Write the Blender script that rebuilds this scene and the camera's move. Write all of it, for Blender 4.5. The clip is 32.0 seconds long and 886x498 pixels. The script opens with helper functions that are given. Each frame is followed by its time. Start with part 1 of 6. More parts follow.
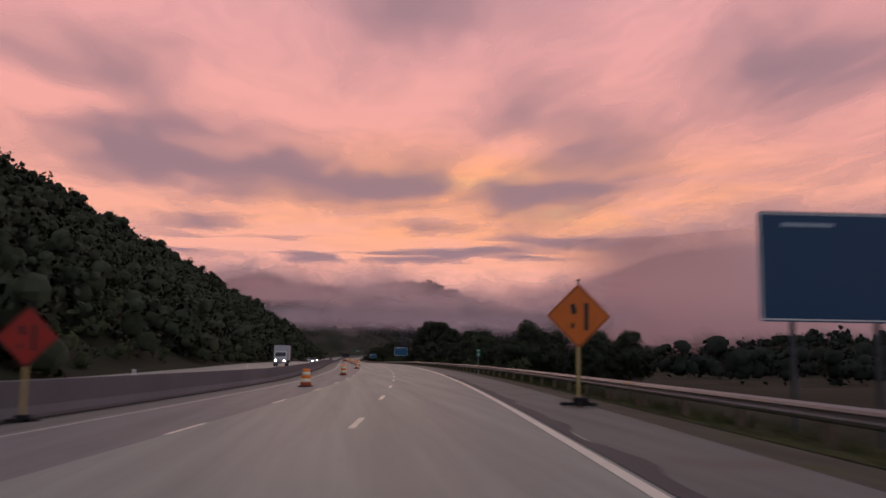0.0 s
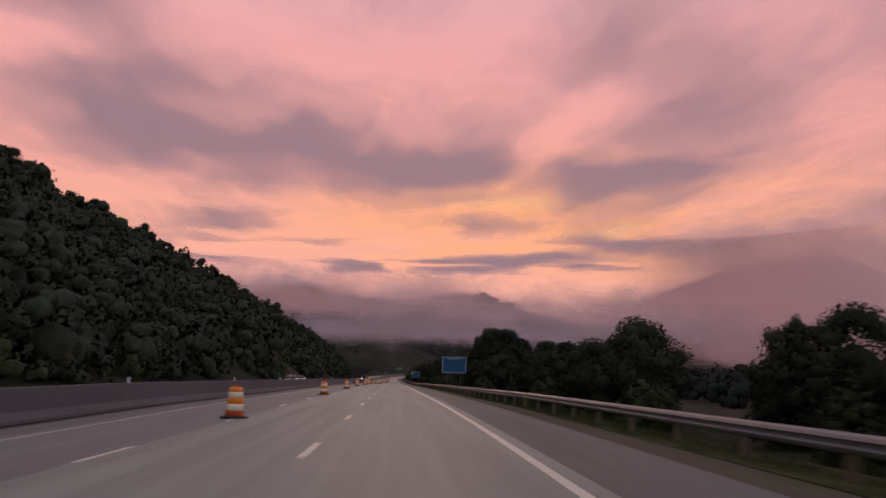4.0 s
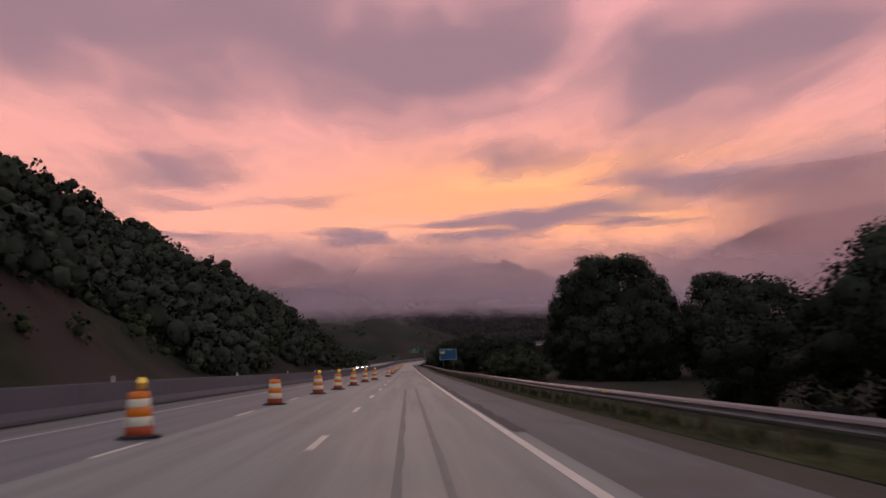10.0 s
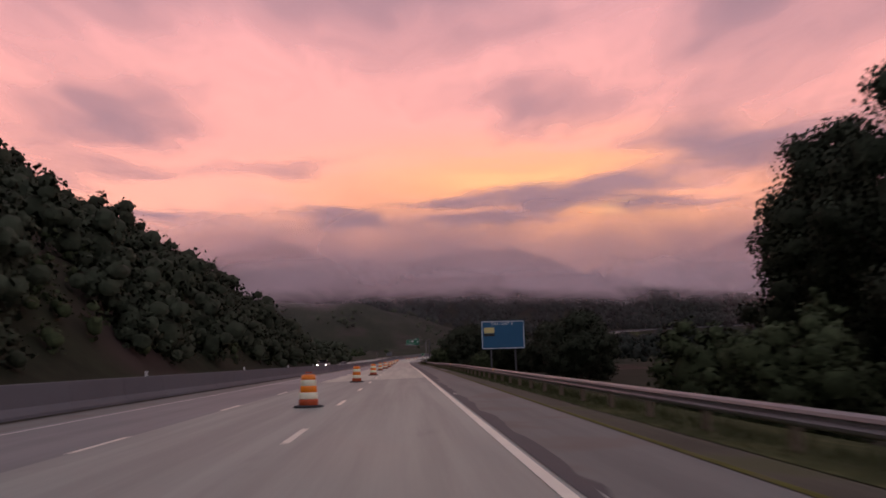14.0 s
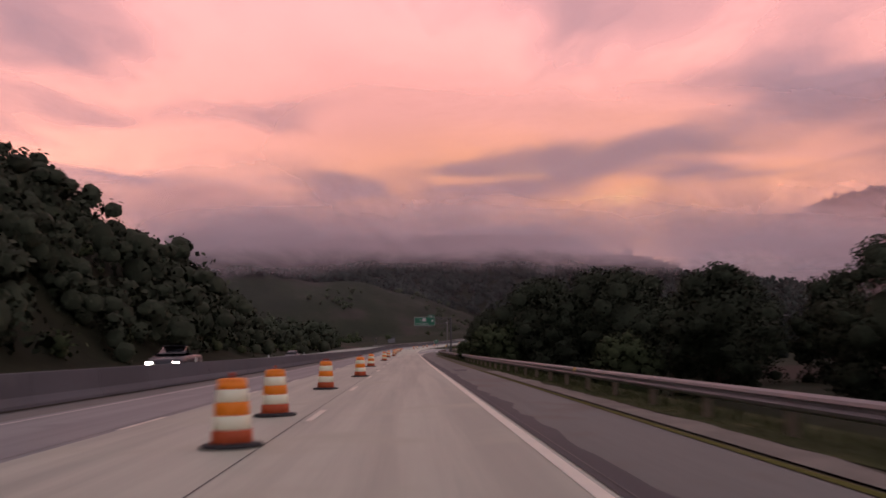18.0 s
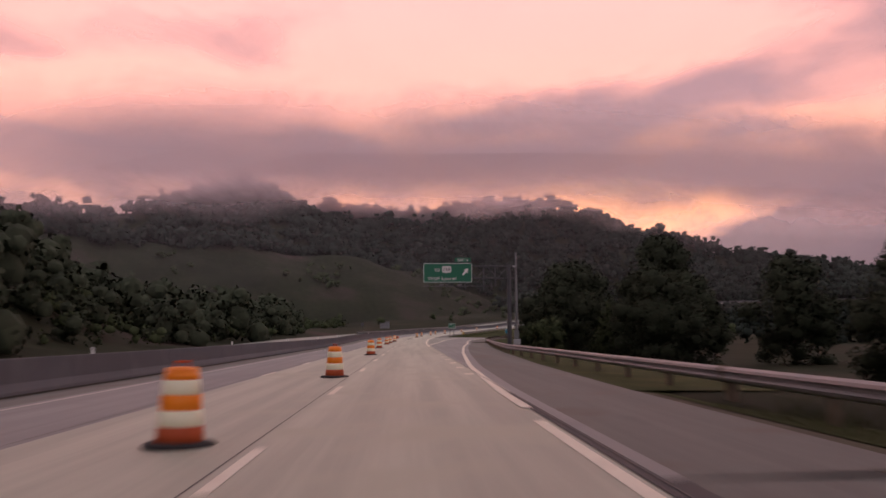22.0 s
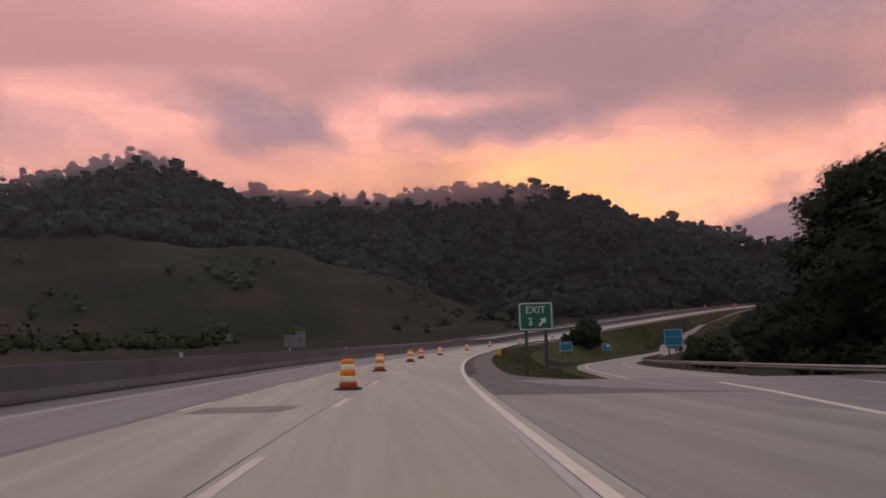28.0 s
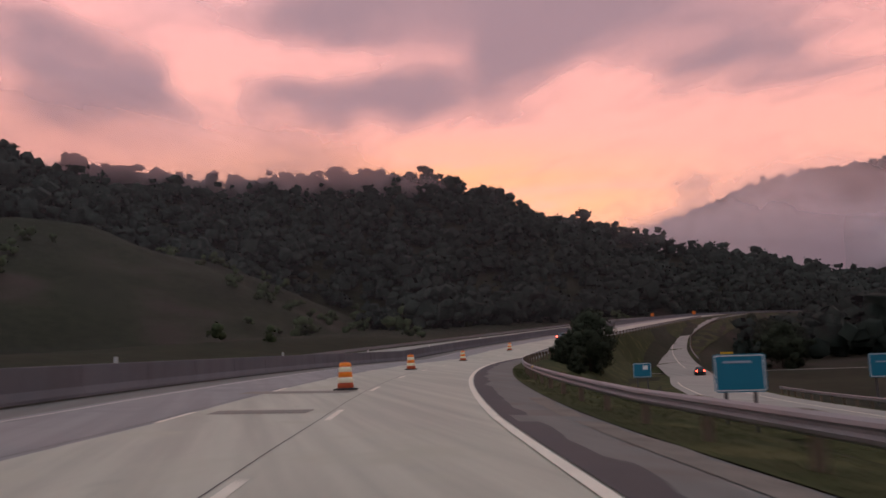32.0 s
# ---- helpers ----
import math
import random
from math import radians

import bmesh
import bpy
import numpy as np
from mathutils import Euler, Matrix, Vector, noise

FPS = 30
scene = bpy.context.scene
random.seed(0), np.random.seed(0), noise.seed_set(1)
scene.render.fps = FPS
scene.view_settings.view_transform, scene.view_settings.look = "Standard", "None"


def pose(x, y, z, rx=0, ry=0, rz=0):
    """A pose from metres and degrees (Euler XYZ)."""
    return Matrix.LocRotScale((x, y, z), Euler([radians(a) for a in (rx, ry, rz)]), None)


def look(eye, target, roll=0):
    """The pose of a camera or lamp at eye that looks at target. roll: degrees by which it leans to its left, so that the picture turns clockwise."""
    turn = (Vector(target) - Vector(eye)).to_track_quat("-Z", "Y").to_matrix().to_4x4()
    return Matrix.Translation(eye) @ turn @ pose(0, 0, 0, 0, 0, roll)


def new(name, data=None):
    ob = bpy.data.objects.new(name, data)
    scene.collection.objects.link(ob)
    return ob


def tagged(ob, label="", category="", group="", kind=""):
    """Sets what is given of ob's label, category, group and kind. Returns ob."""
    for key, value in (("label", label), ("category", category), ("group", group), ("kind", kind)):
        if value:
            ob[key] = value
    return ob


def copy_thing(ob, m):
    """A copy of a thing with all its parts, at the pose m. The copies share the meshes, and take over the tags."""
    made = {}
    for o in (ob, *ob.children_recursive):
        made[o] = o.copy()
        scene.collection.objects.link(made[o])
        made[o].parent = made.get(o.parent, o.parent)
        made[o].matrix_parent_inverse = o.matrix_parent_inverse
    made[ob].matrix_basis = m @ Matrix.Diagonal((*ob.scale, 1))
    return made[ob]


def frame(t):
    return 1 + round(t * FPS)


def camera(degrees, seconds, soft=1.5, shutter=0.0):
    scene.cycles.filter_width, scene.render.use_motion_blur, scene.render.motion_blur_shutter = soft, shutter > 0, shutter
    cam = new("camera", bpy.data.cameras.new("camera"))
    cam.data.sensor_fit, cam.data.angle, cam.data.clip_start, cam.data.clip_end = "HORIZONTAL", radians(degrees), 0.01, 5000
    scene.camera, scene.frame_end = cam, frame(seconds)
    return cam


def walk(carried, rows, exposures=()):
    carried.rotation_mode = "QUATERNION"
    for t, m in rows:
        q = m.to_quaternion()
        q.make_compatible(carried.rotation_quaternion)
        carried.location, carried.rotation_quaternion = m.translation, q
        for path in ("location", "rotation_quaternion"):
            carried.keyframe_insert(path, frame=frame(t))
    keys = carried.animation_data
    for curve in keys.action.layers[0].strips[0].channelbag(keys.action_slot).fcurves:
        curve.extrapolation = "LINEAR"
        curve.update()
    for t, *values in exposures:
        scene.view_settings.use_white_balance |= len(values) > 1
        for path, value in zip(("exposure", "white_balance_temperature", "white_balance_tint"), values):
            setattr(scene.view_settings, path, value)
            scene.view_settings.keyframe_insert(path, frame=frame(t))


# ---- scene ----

cam = camera(55.4, 32.0, soft=1.6, shutter=0.5)
# seconds, eye x y z, yaw, pitch, roll
PATH = [
    (0, -10.28, -5.83, 1.232, -6.62, 7.41, 0.98),
    (0.5, -8.70, 10.15, 1.213, -6.06, 7.61, 1.56),
    (1, -7.24, 26.04, 1.204, -5.47, 7.89, 1.58),
    (1.5, -5.97, 41.77, 1.210, -4.98, 8.34, 1.71),
    (2, -4.85, 57.34, 1.164, -4.59, 8.76, 1.57),
    (2.5, -3.94, 72.75, 1.197, -4.24, 9.04, 1.70),
    (3, -3.20, 88.05, 1.281, -3.86, 9.12, 1.42),
    (3.5, -2.59, 103.27, 1.223, -3.34, 8.87, 1.69),
    (5.5, -2.05, 163.58, 1.262, -2.37, 8.29, 0.54),
    (6, -2.02, 178.79, 1.248, -2.31, 8.05, 0.43),
    (6.5, -2.00, 194.00, 1.120, -2.34, 7.77, -0.32),
    (7, -2.01, 209.22, 1.073, -2.35, 7.60, -0.77),
    (7.5, -2.00, 224.47, 1.004, -2.30, 7.46, -1.00),
    (8, -1.95, 239.70, 0.925, -2.28, 7.33, -1.33),
    (8.5, -1.94, 254.99, 0.893, -2.20, 7.23, -1.58),
    (9, -1.95, 270.29, 0.793, -2.11, 7.09, -1.57),
    (9.5, -1.99, 285.52, 0.694, -2.32, 7.32, -1.46),
    (10, -1.94, 300.77, 0.633, -2.63, 7.55, -1.77),
    (10.5, -1.83, 316.01, 0.532, -2.81, 7.79, -1.58),
    (11, -1.81, 331.15, 0.457, -2.96, 7.87, -1.54),
    (11.5, -1.83, 346.27, 0.374, -3.05, 7.92, -1.58),
    (12, -1.82, 361.37, 0.306, -3.14, 7.97, -1.70),
    (12.5, -1.76, 376.56, 0.255, -3.14, 7.98, -1.64),
    (13, -1.72, 391.84, 0.181, -3.15, 7.93, -1.48),
    (13.5, -1.69, 407.14, 0.116, -3.09, 7.68, -1.56),
    (14, -1.58, 422.40, 0.085, -2.86, 7.39, -1.42),
    (14.5, -1.44, 437.61, 0.033, -2.57, 6.98, -1.39),
    (16.5, -1.78, 497.38, 0.121, -2.25, 6.94, -0.42),
    (17, -1.63, 512.37, 0.151, -2.26, 6.90, -0.49),
    (17.5, -1.69, 527.38, 0.151, -2.32, 6.85, -0.46),
    (18, -1.68, 542.39, 0.151, -2.35, 6.66, -0.44),
    (18.5, -1.64, 557.39, 0.109, -2.32, 6.52, -0.30),
    (19, -1.67, 572.40, 0.086, -2.33, 6.47, -0.49),
    (19.5, -1.69, 587.47, 0.092, -2.42, 6.32, -0.20),
    (20, -1.85, 602.53, 0.100, -2.41, 6.32, -0.03),
    (20.5, -1.88, 617.45, 0.069, -2.44, 6.16, 0.78),
    (21, -1.82, 632.24, 0.122, -2.42, 5.99, 0.00),
    (21.5, -1.84, 646.93, 0.118, -2.44, 5.93, 0.51),
    (22, -1.86, 661.57, 0.132, -2.36, 5.84, -0.24),
    (22.5, -1.94, 676.17, 0.165, -2.44, 5.93, 0.00),
    (23, -1.91, 690.80, 0.169, -2.41, 6.10, 0.03),
    (23.5, -1.84, 705.46, 0.194, -2.34, 6.08, 0.01),
    (24, -1.80, 720.14, 0.180, -2.37, 6.31, -0.30),
    (24.5, -1.76, 734.94, 0.225, -2.51, 6.54, -0.06),
    (26.5, -0.82, 790.40, 0.345, -3.51, 7.75, -0.86),
    (27, -0.48, 804.29, 0.454, -4.08, 7.62, -1.00),
    (27.5, 0.10, 818.10, 0.554, -4.72, 7.40, -1.38),
    (28, 0.72, 831.84, 0.724, -5.42, 7.15, -1.70),
    (28.5, 1.60, 845.67, 0.795, -6.17, 7.08, -2.24),
    (29, 2.64, 859.73, 0.890, -7.14, 7.15, -2.46),
    (29.5, 3.96, 873.91, 1.061, -8.21, 7.46, -2.94),
    (30, 5.42, 888.08, 1.226, -9.32, 7.83, -2.81),
    (30.5, 7.11, 902.00, 1.434, -10.57, 8.23, -2.80),
    (31, 9.15, 915.65, 1.573, -11.63, 8.41, -2.23),
    (31.5, 11.40, 929.16, 1.826, -12.82, 8.43, -2.33),
    (32, 13.80, 942.50, 2.006, -13.92, 8.18, -1.61),
]


def eye_pose(x, y, z, yaw, pitch, roll):
    a, b = radians(yaw), radians(pitch)
    way = Vector((-math.sin(a) * math.cos(b), math.cos(a) * math.cos(b), math.sin(b)))
    return look((x, y, z), Vector((x, y, z)) + way, roll)


walk(cam, [(t, eye_pose(*row)) for t, *row in PATH], exposures=[(0.0, 0.1, 6450, 10), (6.0, 0.10, 6400, 10), (13.0, 0.33, 6500, 14), (19.0, 0.62, 6800, 13), (24.0, 0.82, 7050, 10), (27.0, 0.58, 6800, 8), (32.0, 0.46, 6560, 5)])

# ---------------------------------------------------------------- light
world = bpy.data.worlds.new("world")
scene.world = world
world.use_nodes = True


class Nodes:
    """A small helper that adds nodes and links to a node tree."""

    def __init__(self, tree):
        self.tree = tree

    def add(self, kind, **values):
        node = self.tree.nodes.new(kind)
        for key, value in values.items():
            setattr(node, key, value)
        return node

    def link(self, value, socket):
        if isinstance(value, bpy.types.NodeSocket):
            self.tree.links.new(value, socket)
        else:
            socket.default_value = value

    def math(self, op, a, b=0.0, c=0.0, clamp=False):
        n = self.add("ShaderNodeMath", operation=op, use_clamp=clamp)
        for value, socket in zip((a, b, c), n.inputs):
            self.link(value, socket)
        return n.outputs[0]

    def vec(self, op, a, b=(0, 0, 0)):
        n = self.add("ShaderNodeVectorMath", operation=op)
        self.link(a, n.inputs[0])
        self.link(b, n.inputs[1])
        return n.outputs["Value"] if op in ("LENGTH", "DOT_PRODUCT", "DISTANCE") else n.outputs[0]

    def xyz(self, x, y, z):
        n = self.add("ShaderNodeCombineXYZ")
        for value, socket in zip((x, y, z), n.inputs):
            self.link(value, socket)
        return n.outputs[0]

    def split(self, v):
        n = self.add("ShaderNodeSeparateXYZ")
        self.link(v, n.inputs[0])
        return n.outputs

    def ramp(self, value, stops, mode="EASE"):
        n = self.add("ShaderNodeValToRGB")
        n.color_ramp.interpolation = mode
        for k, (place, colour) in enumerate(stops):
            e = n.color_ramp.elements[k] if k < 2 else n.color_ramp.elements.new(place)
            e.position, e.color = place, (*colour, 1) if len(colour) == 3 else colour
        self.link(value, n.inputs[0])
        return n.outputs[0]

    def step(self, value, a, b, lo=0.0, hi=1.0):
        n = self.add("ShaderNodeMapRange", interpolation_type="SMOOTHSTEP")
        for v, socket in zip((value, a, b, lo, hi), n.inputs):
            self.link(v, socket)
        return n.outputs[0]

    def noise(self, where, scale, detail=5.0, rough=0.55, warp=0.0):
        n = self.add("ShaderNodeTexNoise")
        self.link(where, n.inputs["Vector"])
        for key, value in (("Scale", scale), ("Detail", detail), ("Roughness", rough), ("Distortion", warp)):
            n.inputs[key].default_value = value
        return n.outputs["Fac"]

    def mix(self, fac, a, b, kind="MIX"):
        n = self.add("ShaderNodeMix", data_type="RGBA", blend_type=kind)
        self.link(fac, n.inputs[0])
        for value, socket in ((a, n.inputs[6]), (b, n.inputs[7])):
            self.link((*value, 1) if isinstance(value, tuple) and len(value) == 3 else value, socket)
        return n.outputs[2]


def build_sky():
    tree = world.node_tree
    tree.nodes.clear()
    n = Nodes(tree)
    way = n.vec("NORMALIZE", n.add("ShaderNodeTexCoord").outputs["Generated"])
    x, y, z = n.split(way)
    side = n.math("ARCTAN2", x, y)  # azimuth from the road's line, to the right
    up = n.math("ARCSINE", z)
    # the clear glow behind the clouds: orange low down, then pink, then the blue-grey of the sky overhead
    sky = n.ramp(n.math("DIVIDE", up, 1.5708, clamp=True), [
        (0.0, (0.55, 0.34, 0.36)), (0.05, (0.90, 0.43, 0.36)), (0.10, (1.0, 0.44, 0.31)), (0.16, (0.93, 0.40, 0.335)), (0.25, (0.88, 0.40, 0.385)), (0.36, (0.64, 0.44, 0.50)), (0.5, (0.56, 0.57, 0.66)), (1.0, (0.50, 0.60, 0.72))], "LINEAR")
    # the brightest part of the dawn, low ahead and to the right
    dx, dz = n.math("SUBTRACT", side, 0.19), n.math("SUBTRACT", up, 0.185)
    streak = n.noise(n.xyz(n.math("MULTIPLY", side, 2.2), n.math("MULTIPLY", up, 14.0), 3.0), 1.6, 5.0, 0.6, 0.6)
    dist = n.math("SQRT", n.math("ADD", n.math("MULTIPLY", n.math("MULTIPLY", dx, dx), 4.6), n.math("MULTIPLY", n.math("MULTIPLY", dz, dz), 90.0)))
    fire = n.math("MULTIPLY", n.step(dist, 1.05, 0.1), n.step(streak, 0.26, 0.58))
    sky = n.mix(fire, sky, (1.08, 0.44, 0.20))
    sky = n.mix(n.math("MULTIPLY", n.step(dist, 0.5, 0.05), n.step(streak, 0.52, 0.74)), sky, (1.15, 0.66, 0.27))
    # away from the dawn the sky is cooler
    away = n.step(n.math("ABSOLUTE", n.math("SUBTRACT", side, 0.1)), 0.7, 2.0)
    sky = n.mix(away, sky, (0.36, 0.36, 0.45))
    sky = n.mix(n.step(z, -0.1, 0.0), (0.04, 0.04, 0.04), sky)
    back = n.add("ShaderNodeBackground")
    n.link(sky, back.inputs[0])
    back.inputs[1].default_value = 1.0
    n.link(back.outputs[0], n.add("ShaderNodeOutputWorld").inputs[0])


build_sky()
sun = new("sun", bpy.data.lights.new("sun", "SUN"))
sun.data.energy, sun.data.angle, sun.data.color = 0.25, radians(14), (1.0, 0.72, 0.5)
sun.matrix_world = look((0, 0, 300), (0, -300, 300 - 300 * math.tan(radians(6))))

# ---------------------------------------------------------------- materials
MATS = {}


def material(name, colour, rough=0.7, spread=0.15, grain=4.0, blotch=0.15, bump=0.1, metal=0.0, worldspace=False, stain=None, emit=None, strength=0.0, tracks=0.0, islands=0.0):
    """A procedural surface: base colour varied at two scales, roughness and fine relief. grain: cells a metre."""
    if name in MATS:
        return MATS[name]
    m = bpy.data.materials.new(name)
    m.use_nodes = True
    tree = m.node_tree
    tree.nodes.clear()
    n = Nodes(tree)
    out, bsdf = n.add("ShaderNodeOutputMaterial"), n.add("ShaderNodeBsdfPrincipled")
    n.link(bsdf.outputs[0], out.inputs[0])
    where = n.add("ShaderNodeNewGeometry").outputs["Position"] if worldspace else n.add("ShaderNodeTexCoord").outputs["Object"]
    fine = n.noise(where, grain, 4.0, 0.6)
    wide = n.noise(where, grain * blotch, 4.0, 0.55)
    rand = n.add("ShaderNodeObjectInfo").outputs["Random"]
    tone = n.math("ADD", n.math("MULTIPLY_ADD", fine, spread, 1 - spread), n.math("MULTIPLY_ADD", wide, spread * 1.6, -spread * 0.8))
    tone = n.math("MULTIPLY", tone, n.math("MULTIPLY_ADD", rand, 0.12, 0.94))
    if islands:  # each leaf clump a little lighter or darker than the next
        lone = n.add("ShaderNodeNewGeometry").outputs["Random Per Island"]
        tone = n.math("MULTIPLY", tone, n.math("MULTIPLY_ADD", lone, islands * 2, 1 - islands))
    if tracks:  # wear drawn out along the way of travel, and scattered darker blotches
        along = n.noise(n.vec("MULTIPLY", where, (1.3, 0.035, 0.0)), 1.0, 4.0, 0.6)
        spots = n.noise(n.vec("MULTIPLY", where, (0.5, 0.16, 0.0)), 1.0, 6.0, 0.7)
        tone = n.math("MULTIPLY", tone, n.math("MULTIPLY_ADD", n.step(along, 0.3, 0.7), tracks, 1 - tracks * 0.5))
        tone = n.math("MULTIPLY", tone, n.math("MULTIPLY_ADD", n.step(spots, 0.62, 0.75), -tracks * 0.7, 1.0))
    base = n.mix(1.0, (*colour, 1), tone, "MULTIPLY")
    if stain:
        base = n.mix(n.step(wide, 0.52, 0.68), base, stain)
    n.link(base, bsdf.inputs["Base Color"])
    n.link(n.math("MULTIPLY_ADD", wide, 0.25, rough - 0.12, clamp=True), bsdf.inputs["Roughness"])
    bsdf.inputs["Metallic"].default_value = metal
    bsdf.inputs["Specular IOR Level"].default_value = 0.5 if rough < 0.9 else 0.1
    if bump:
        b = n.add("ShaderNodeBump")
        b.inputs["Strength"].default_value, b.inputs["Distance"].default_value = bump, 0.02
        n.link(fine, b.inputs["Height"])
        n.link(b.outputs[0], bsdf.inputs["Normal"])
    if emit:
        bsdf.inputs["Emission Color"].default_value, bsdf.inputs["Emission Strength"].default_value = (*emit, 1), strength
    MATS[name] = m
    return m


ROAD = material("worn_concrete_road", (0.262, 0.282, 0.236), 0.62, 0.18, 9.0, 0.05, 0.25, tracks=0.32, worldspace=True)
SHOULDER = material("old_asphalt_shoulder", (0.142, 0.148, 0.128), 0.75, 0.3, 7.0, 0.06, 0.3, tracks=0.32, worldspace=True, stain=(0.12, 0.105, 0.085))
PATCH = material("fresh_asphalt", (0.06, 0.056, 0.055), 0.8, 0.3, 8.0, 0.1, 0.3, worldspace=True)
PAINT = material("road_paint", (0.80, 0.75, 0.60), 0.6, 0.25, 6.0, 0.3, 0.1, worldspace=True)
CONCRETE = material("barrier_concrete", (0.113, 0.117, 0.124), 0.8, 0.2, 5.0, 0.08, 0.2, tracks=0.32, worldspace=True, stain=(0.112, 0.113, 0.116))
GRASS = material("verge_grass", (0.058, 0.068, 0.024), 0.95, 0.4, 6.0, 0.08, 0.6, worldspace=True, stain=(0.085, 0.085, 0.035))
HILL = material("hillside_ground", (0.039, 0.044, 0.023), 0.95, 0.7, 0.35, 0.05, 0.5, worldspace=True, stain=(0.056, 0.040, 0.033))
STEEL = material("galvanised_steel", (0.27, 0.27, 0.27), 0.5, 0.25, 5.0, 0.2, 0.08, metal=0.5)
DARKSTEEL = material("dark_steel", (0.11, 0.11, 0.115), 0.55, 0.2, 4.0, 0.2, 0.08, metal=0.3)
WOODPOST = material("weathered_wood", (0.20, 0.15, 0.10), 0.85, 0.4, 12.0, 0.2, 0.3)
BARK = material("tree_bark", (0.09, 0.07, 0.05), 0.95, 0.5, 6.0, 0.2, 0.6)
LEAF = material("tree_leaves", (0.058, 0.071, 0.043), 0.95, 0.35, 0.7, 0.2, 0.0, worldspace=True, islands=0.22)
LEAF_FAR = material("far_tree_leaves", (0.034, 0.044, 0.034), 0.95, 0.4, 0.12, 0.2, 0.0, worldspace=True, islands=0.14)
BUSH = material("bush_leaves", (0.064, 0.082, 0.038), 0.95, 0.35, 0.7, 0.2, 0.0, worldspace=True, islands=0.22)
ORANGE = material("orange_sheeting", (1.0, 0.26, 0.006), 0.45, 0.08, 3.0, 0.5, 0.0)
WHITE = material("white_sheeting", (1.0, 0.95, 0.68), 0.4, 0.08, 3.0, 0.5, 0.0)
RUBBER = material("black_rubber", (0.025, 0.022, 0.022), 0.8, 0.3, 8.0, 0.3, 0.2)
BLUE = material("blue_sign_sheeting", (0.006, 0.115, 0.23), 0.4, 0.12, 1.0, 0.4, 0.0)
# brighter copy of the sign blue: headlights thrown back, put into the colour
HEADLITBLUE = material("headlit_blue_sign_sheeting", (0.008, 0.22, 0.32), 0.4, 0.15, 1.0, 0.4, 0.0)
GREEN = material("green_sign_sheeting", (0.008, 0.17, 0.085), 0.4, 0.12, 1.0, 0.4, 0.0)
LETTER = material("white_letters", (0.86, 0.87, 0.82), 0.4, 0.05, 4.0, 0.4, 0.0)
# pale concrete, with the warm tint of the headlight pool mixed into its colour
PALE = material("pale_concrete_road", (0.435, 0.445, 0.345), 0.6, 0.16, 9.0, 0.04, 0.25, tracks=0.32, worldspace=True, stain=(0.395, 0.40, 0.30))
# darker copy of the road: the edge of the headlights put into its colour
UNLITLANE = material("unlit_worn_lane", (0.145, 0.158, 0.148), 0.62, 0.18, 9.0, 0.05, 0.25, tracks=0.32, worldspace=True)
# same concrete without headlight warmth: the missing light is put into this grey
UNLITCONC = material("unlit_concrete_lane", (0.215, 0.228, 0.215), 0.6, 0.16, 9.0, 0.04, 0.25, tracks=0.32, worldspace=True, stain=(0.178, 0.188, 0.18))
TAR = material("joint_tar", (0.10, 0.095, 0.085), 0.7, 0.3, 6.0, 0.3, 0.1, worldspace=True)
STRIP = material("gravel_and_dead_grass", (0.125, 0.112, 0.082), 0.95, 0.45, 9.0, 0.05, 0.5, tracks=0.3, worldspace=True, stain=(0.085, 0.083, 0.045))
MOSS = material("edge_moss", (0.13, 0.125, 0.03), 0.95, 0.5, 9.0, 0.1, 0.5, worldspace=True, stain=(0.10, 0.085, 0.05))
DIRT = material("gutter_dirt", (0.06, 0.052, 0.04), 0.95, 0.5, 5.0, 0.2, 0.5, worldspace=True)
GRAVEL = material("pale_gravel", (0.26, 0.23, 0.19), 0.9, 0.5, 14.0, 0.1, 0.6, worldspace=True)
STAINED = material("stained_road", (0.23, 0.215, 0.175), 0.7, 0.3, 8.0, 0.1, 0.2, worldspace=True)
TYREMARK = material("tyre_mark_rubber", (0.205, 0.216, 0.182), 0.7, 0.4, 8.0, 0.1, 0.1, worldspace=True)
FADED = material("faded_paint", (0.60, 0.58, 0.52), 0.7, 0.4, 6.0, 0.4, 0.1, worldspace=True)
DULL = material("scuffed_orange_plastic", (0.55, 0.09, 0.02), 0.6, 0.25, 6.0, 0.4, 0.05)
AMBER = material("amber_reflector", (0.95, 0.62, 0.18), 0.3, 0.1, 20.0, 0.4, 0.0)
AMBERCASE = material("yellow_lamp_case", (0.75, 0.42, 0.03), 0.5, 0.1, 9.0, 0.4, 0.0)
AMBERLENS = material("amber_lens", (0.9, 0.5, 0.05), 0.3, 0.1, 9.0, 0.4, 0.0, emit=(1.0, 0.62, 0.12), strength=0.35)
DARKLAMP = material("unlit_amber_lamp", (0.03, 0.02, 0.012), 0.3, 0.1, 9.0, 0.4, 0.0)
REDLENS = material("red_lens", (0.5, 0.02, 0.02), 0.3, 0.1, 9.0, 0.4, 0.0)
TRAILER = material("rusty_orange_paint", (0.36, 0.10, 0.03), 0.65, 0.35, 5.0, 0.3, 0.1)
WORKORANGE = material("orange_work_sign", (0.85, 0.20, 0.01), 0.45, 0.2, 2.0, 0.5, 0.0)
# orange work sign with its lack of light painted in; no-entry sign's own red
DULLRED = material("unlit_orange_and_plain_red_sign", (0.42, 0.03, 0.015), 0.5, 0.25, 2.0, 0.5, 0.0)
# dark copy of the sign blue: shade on the first sign put into its colour
UNLITBLUE = material("unlit_blue_sign_sheeting", (0.004, 0.062, 0.15), 0.4, 0.12, 1.0, 0.4, 0.0)
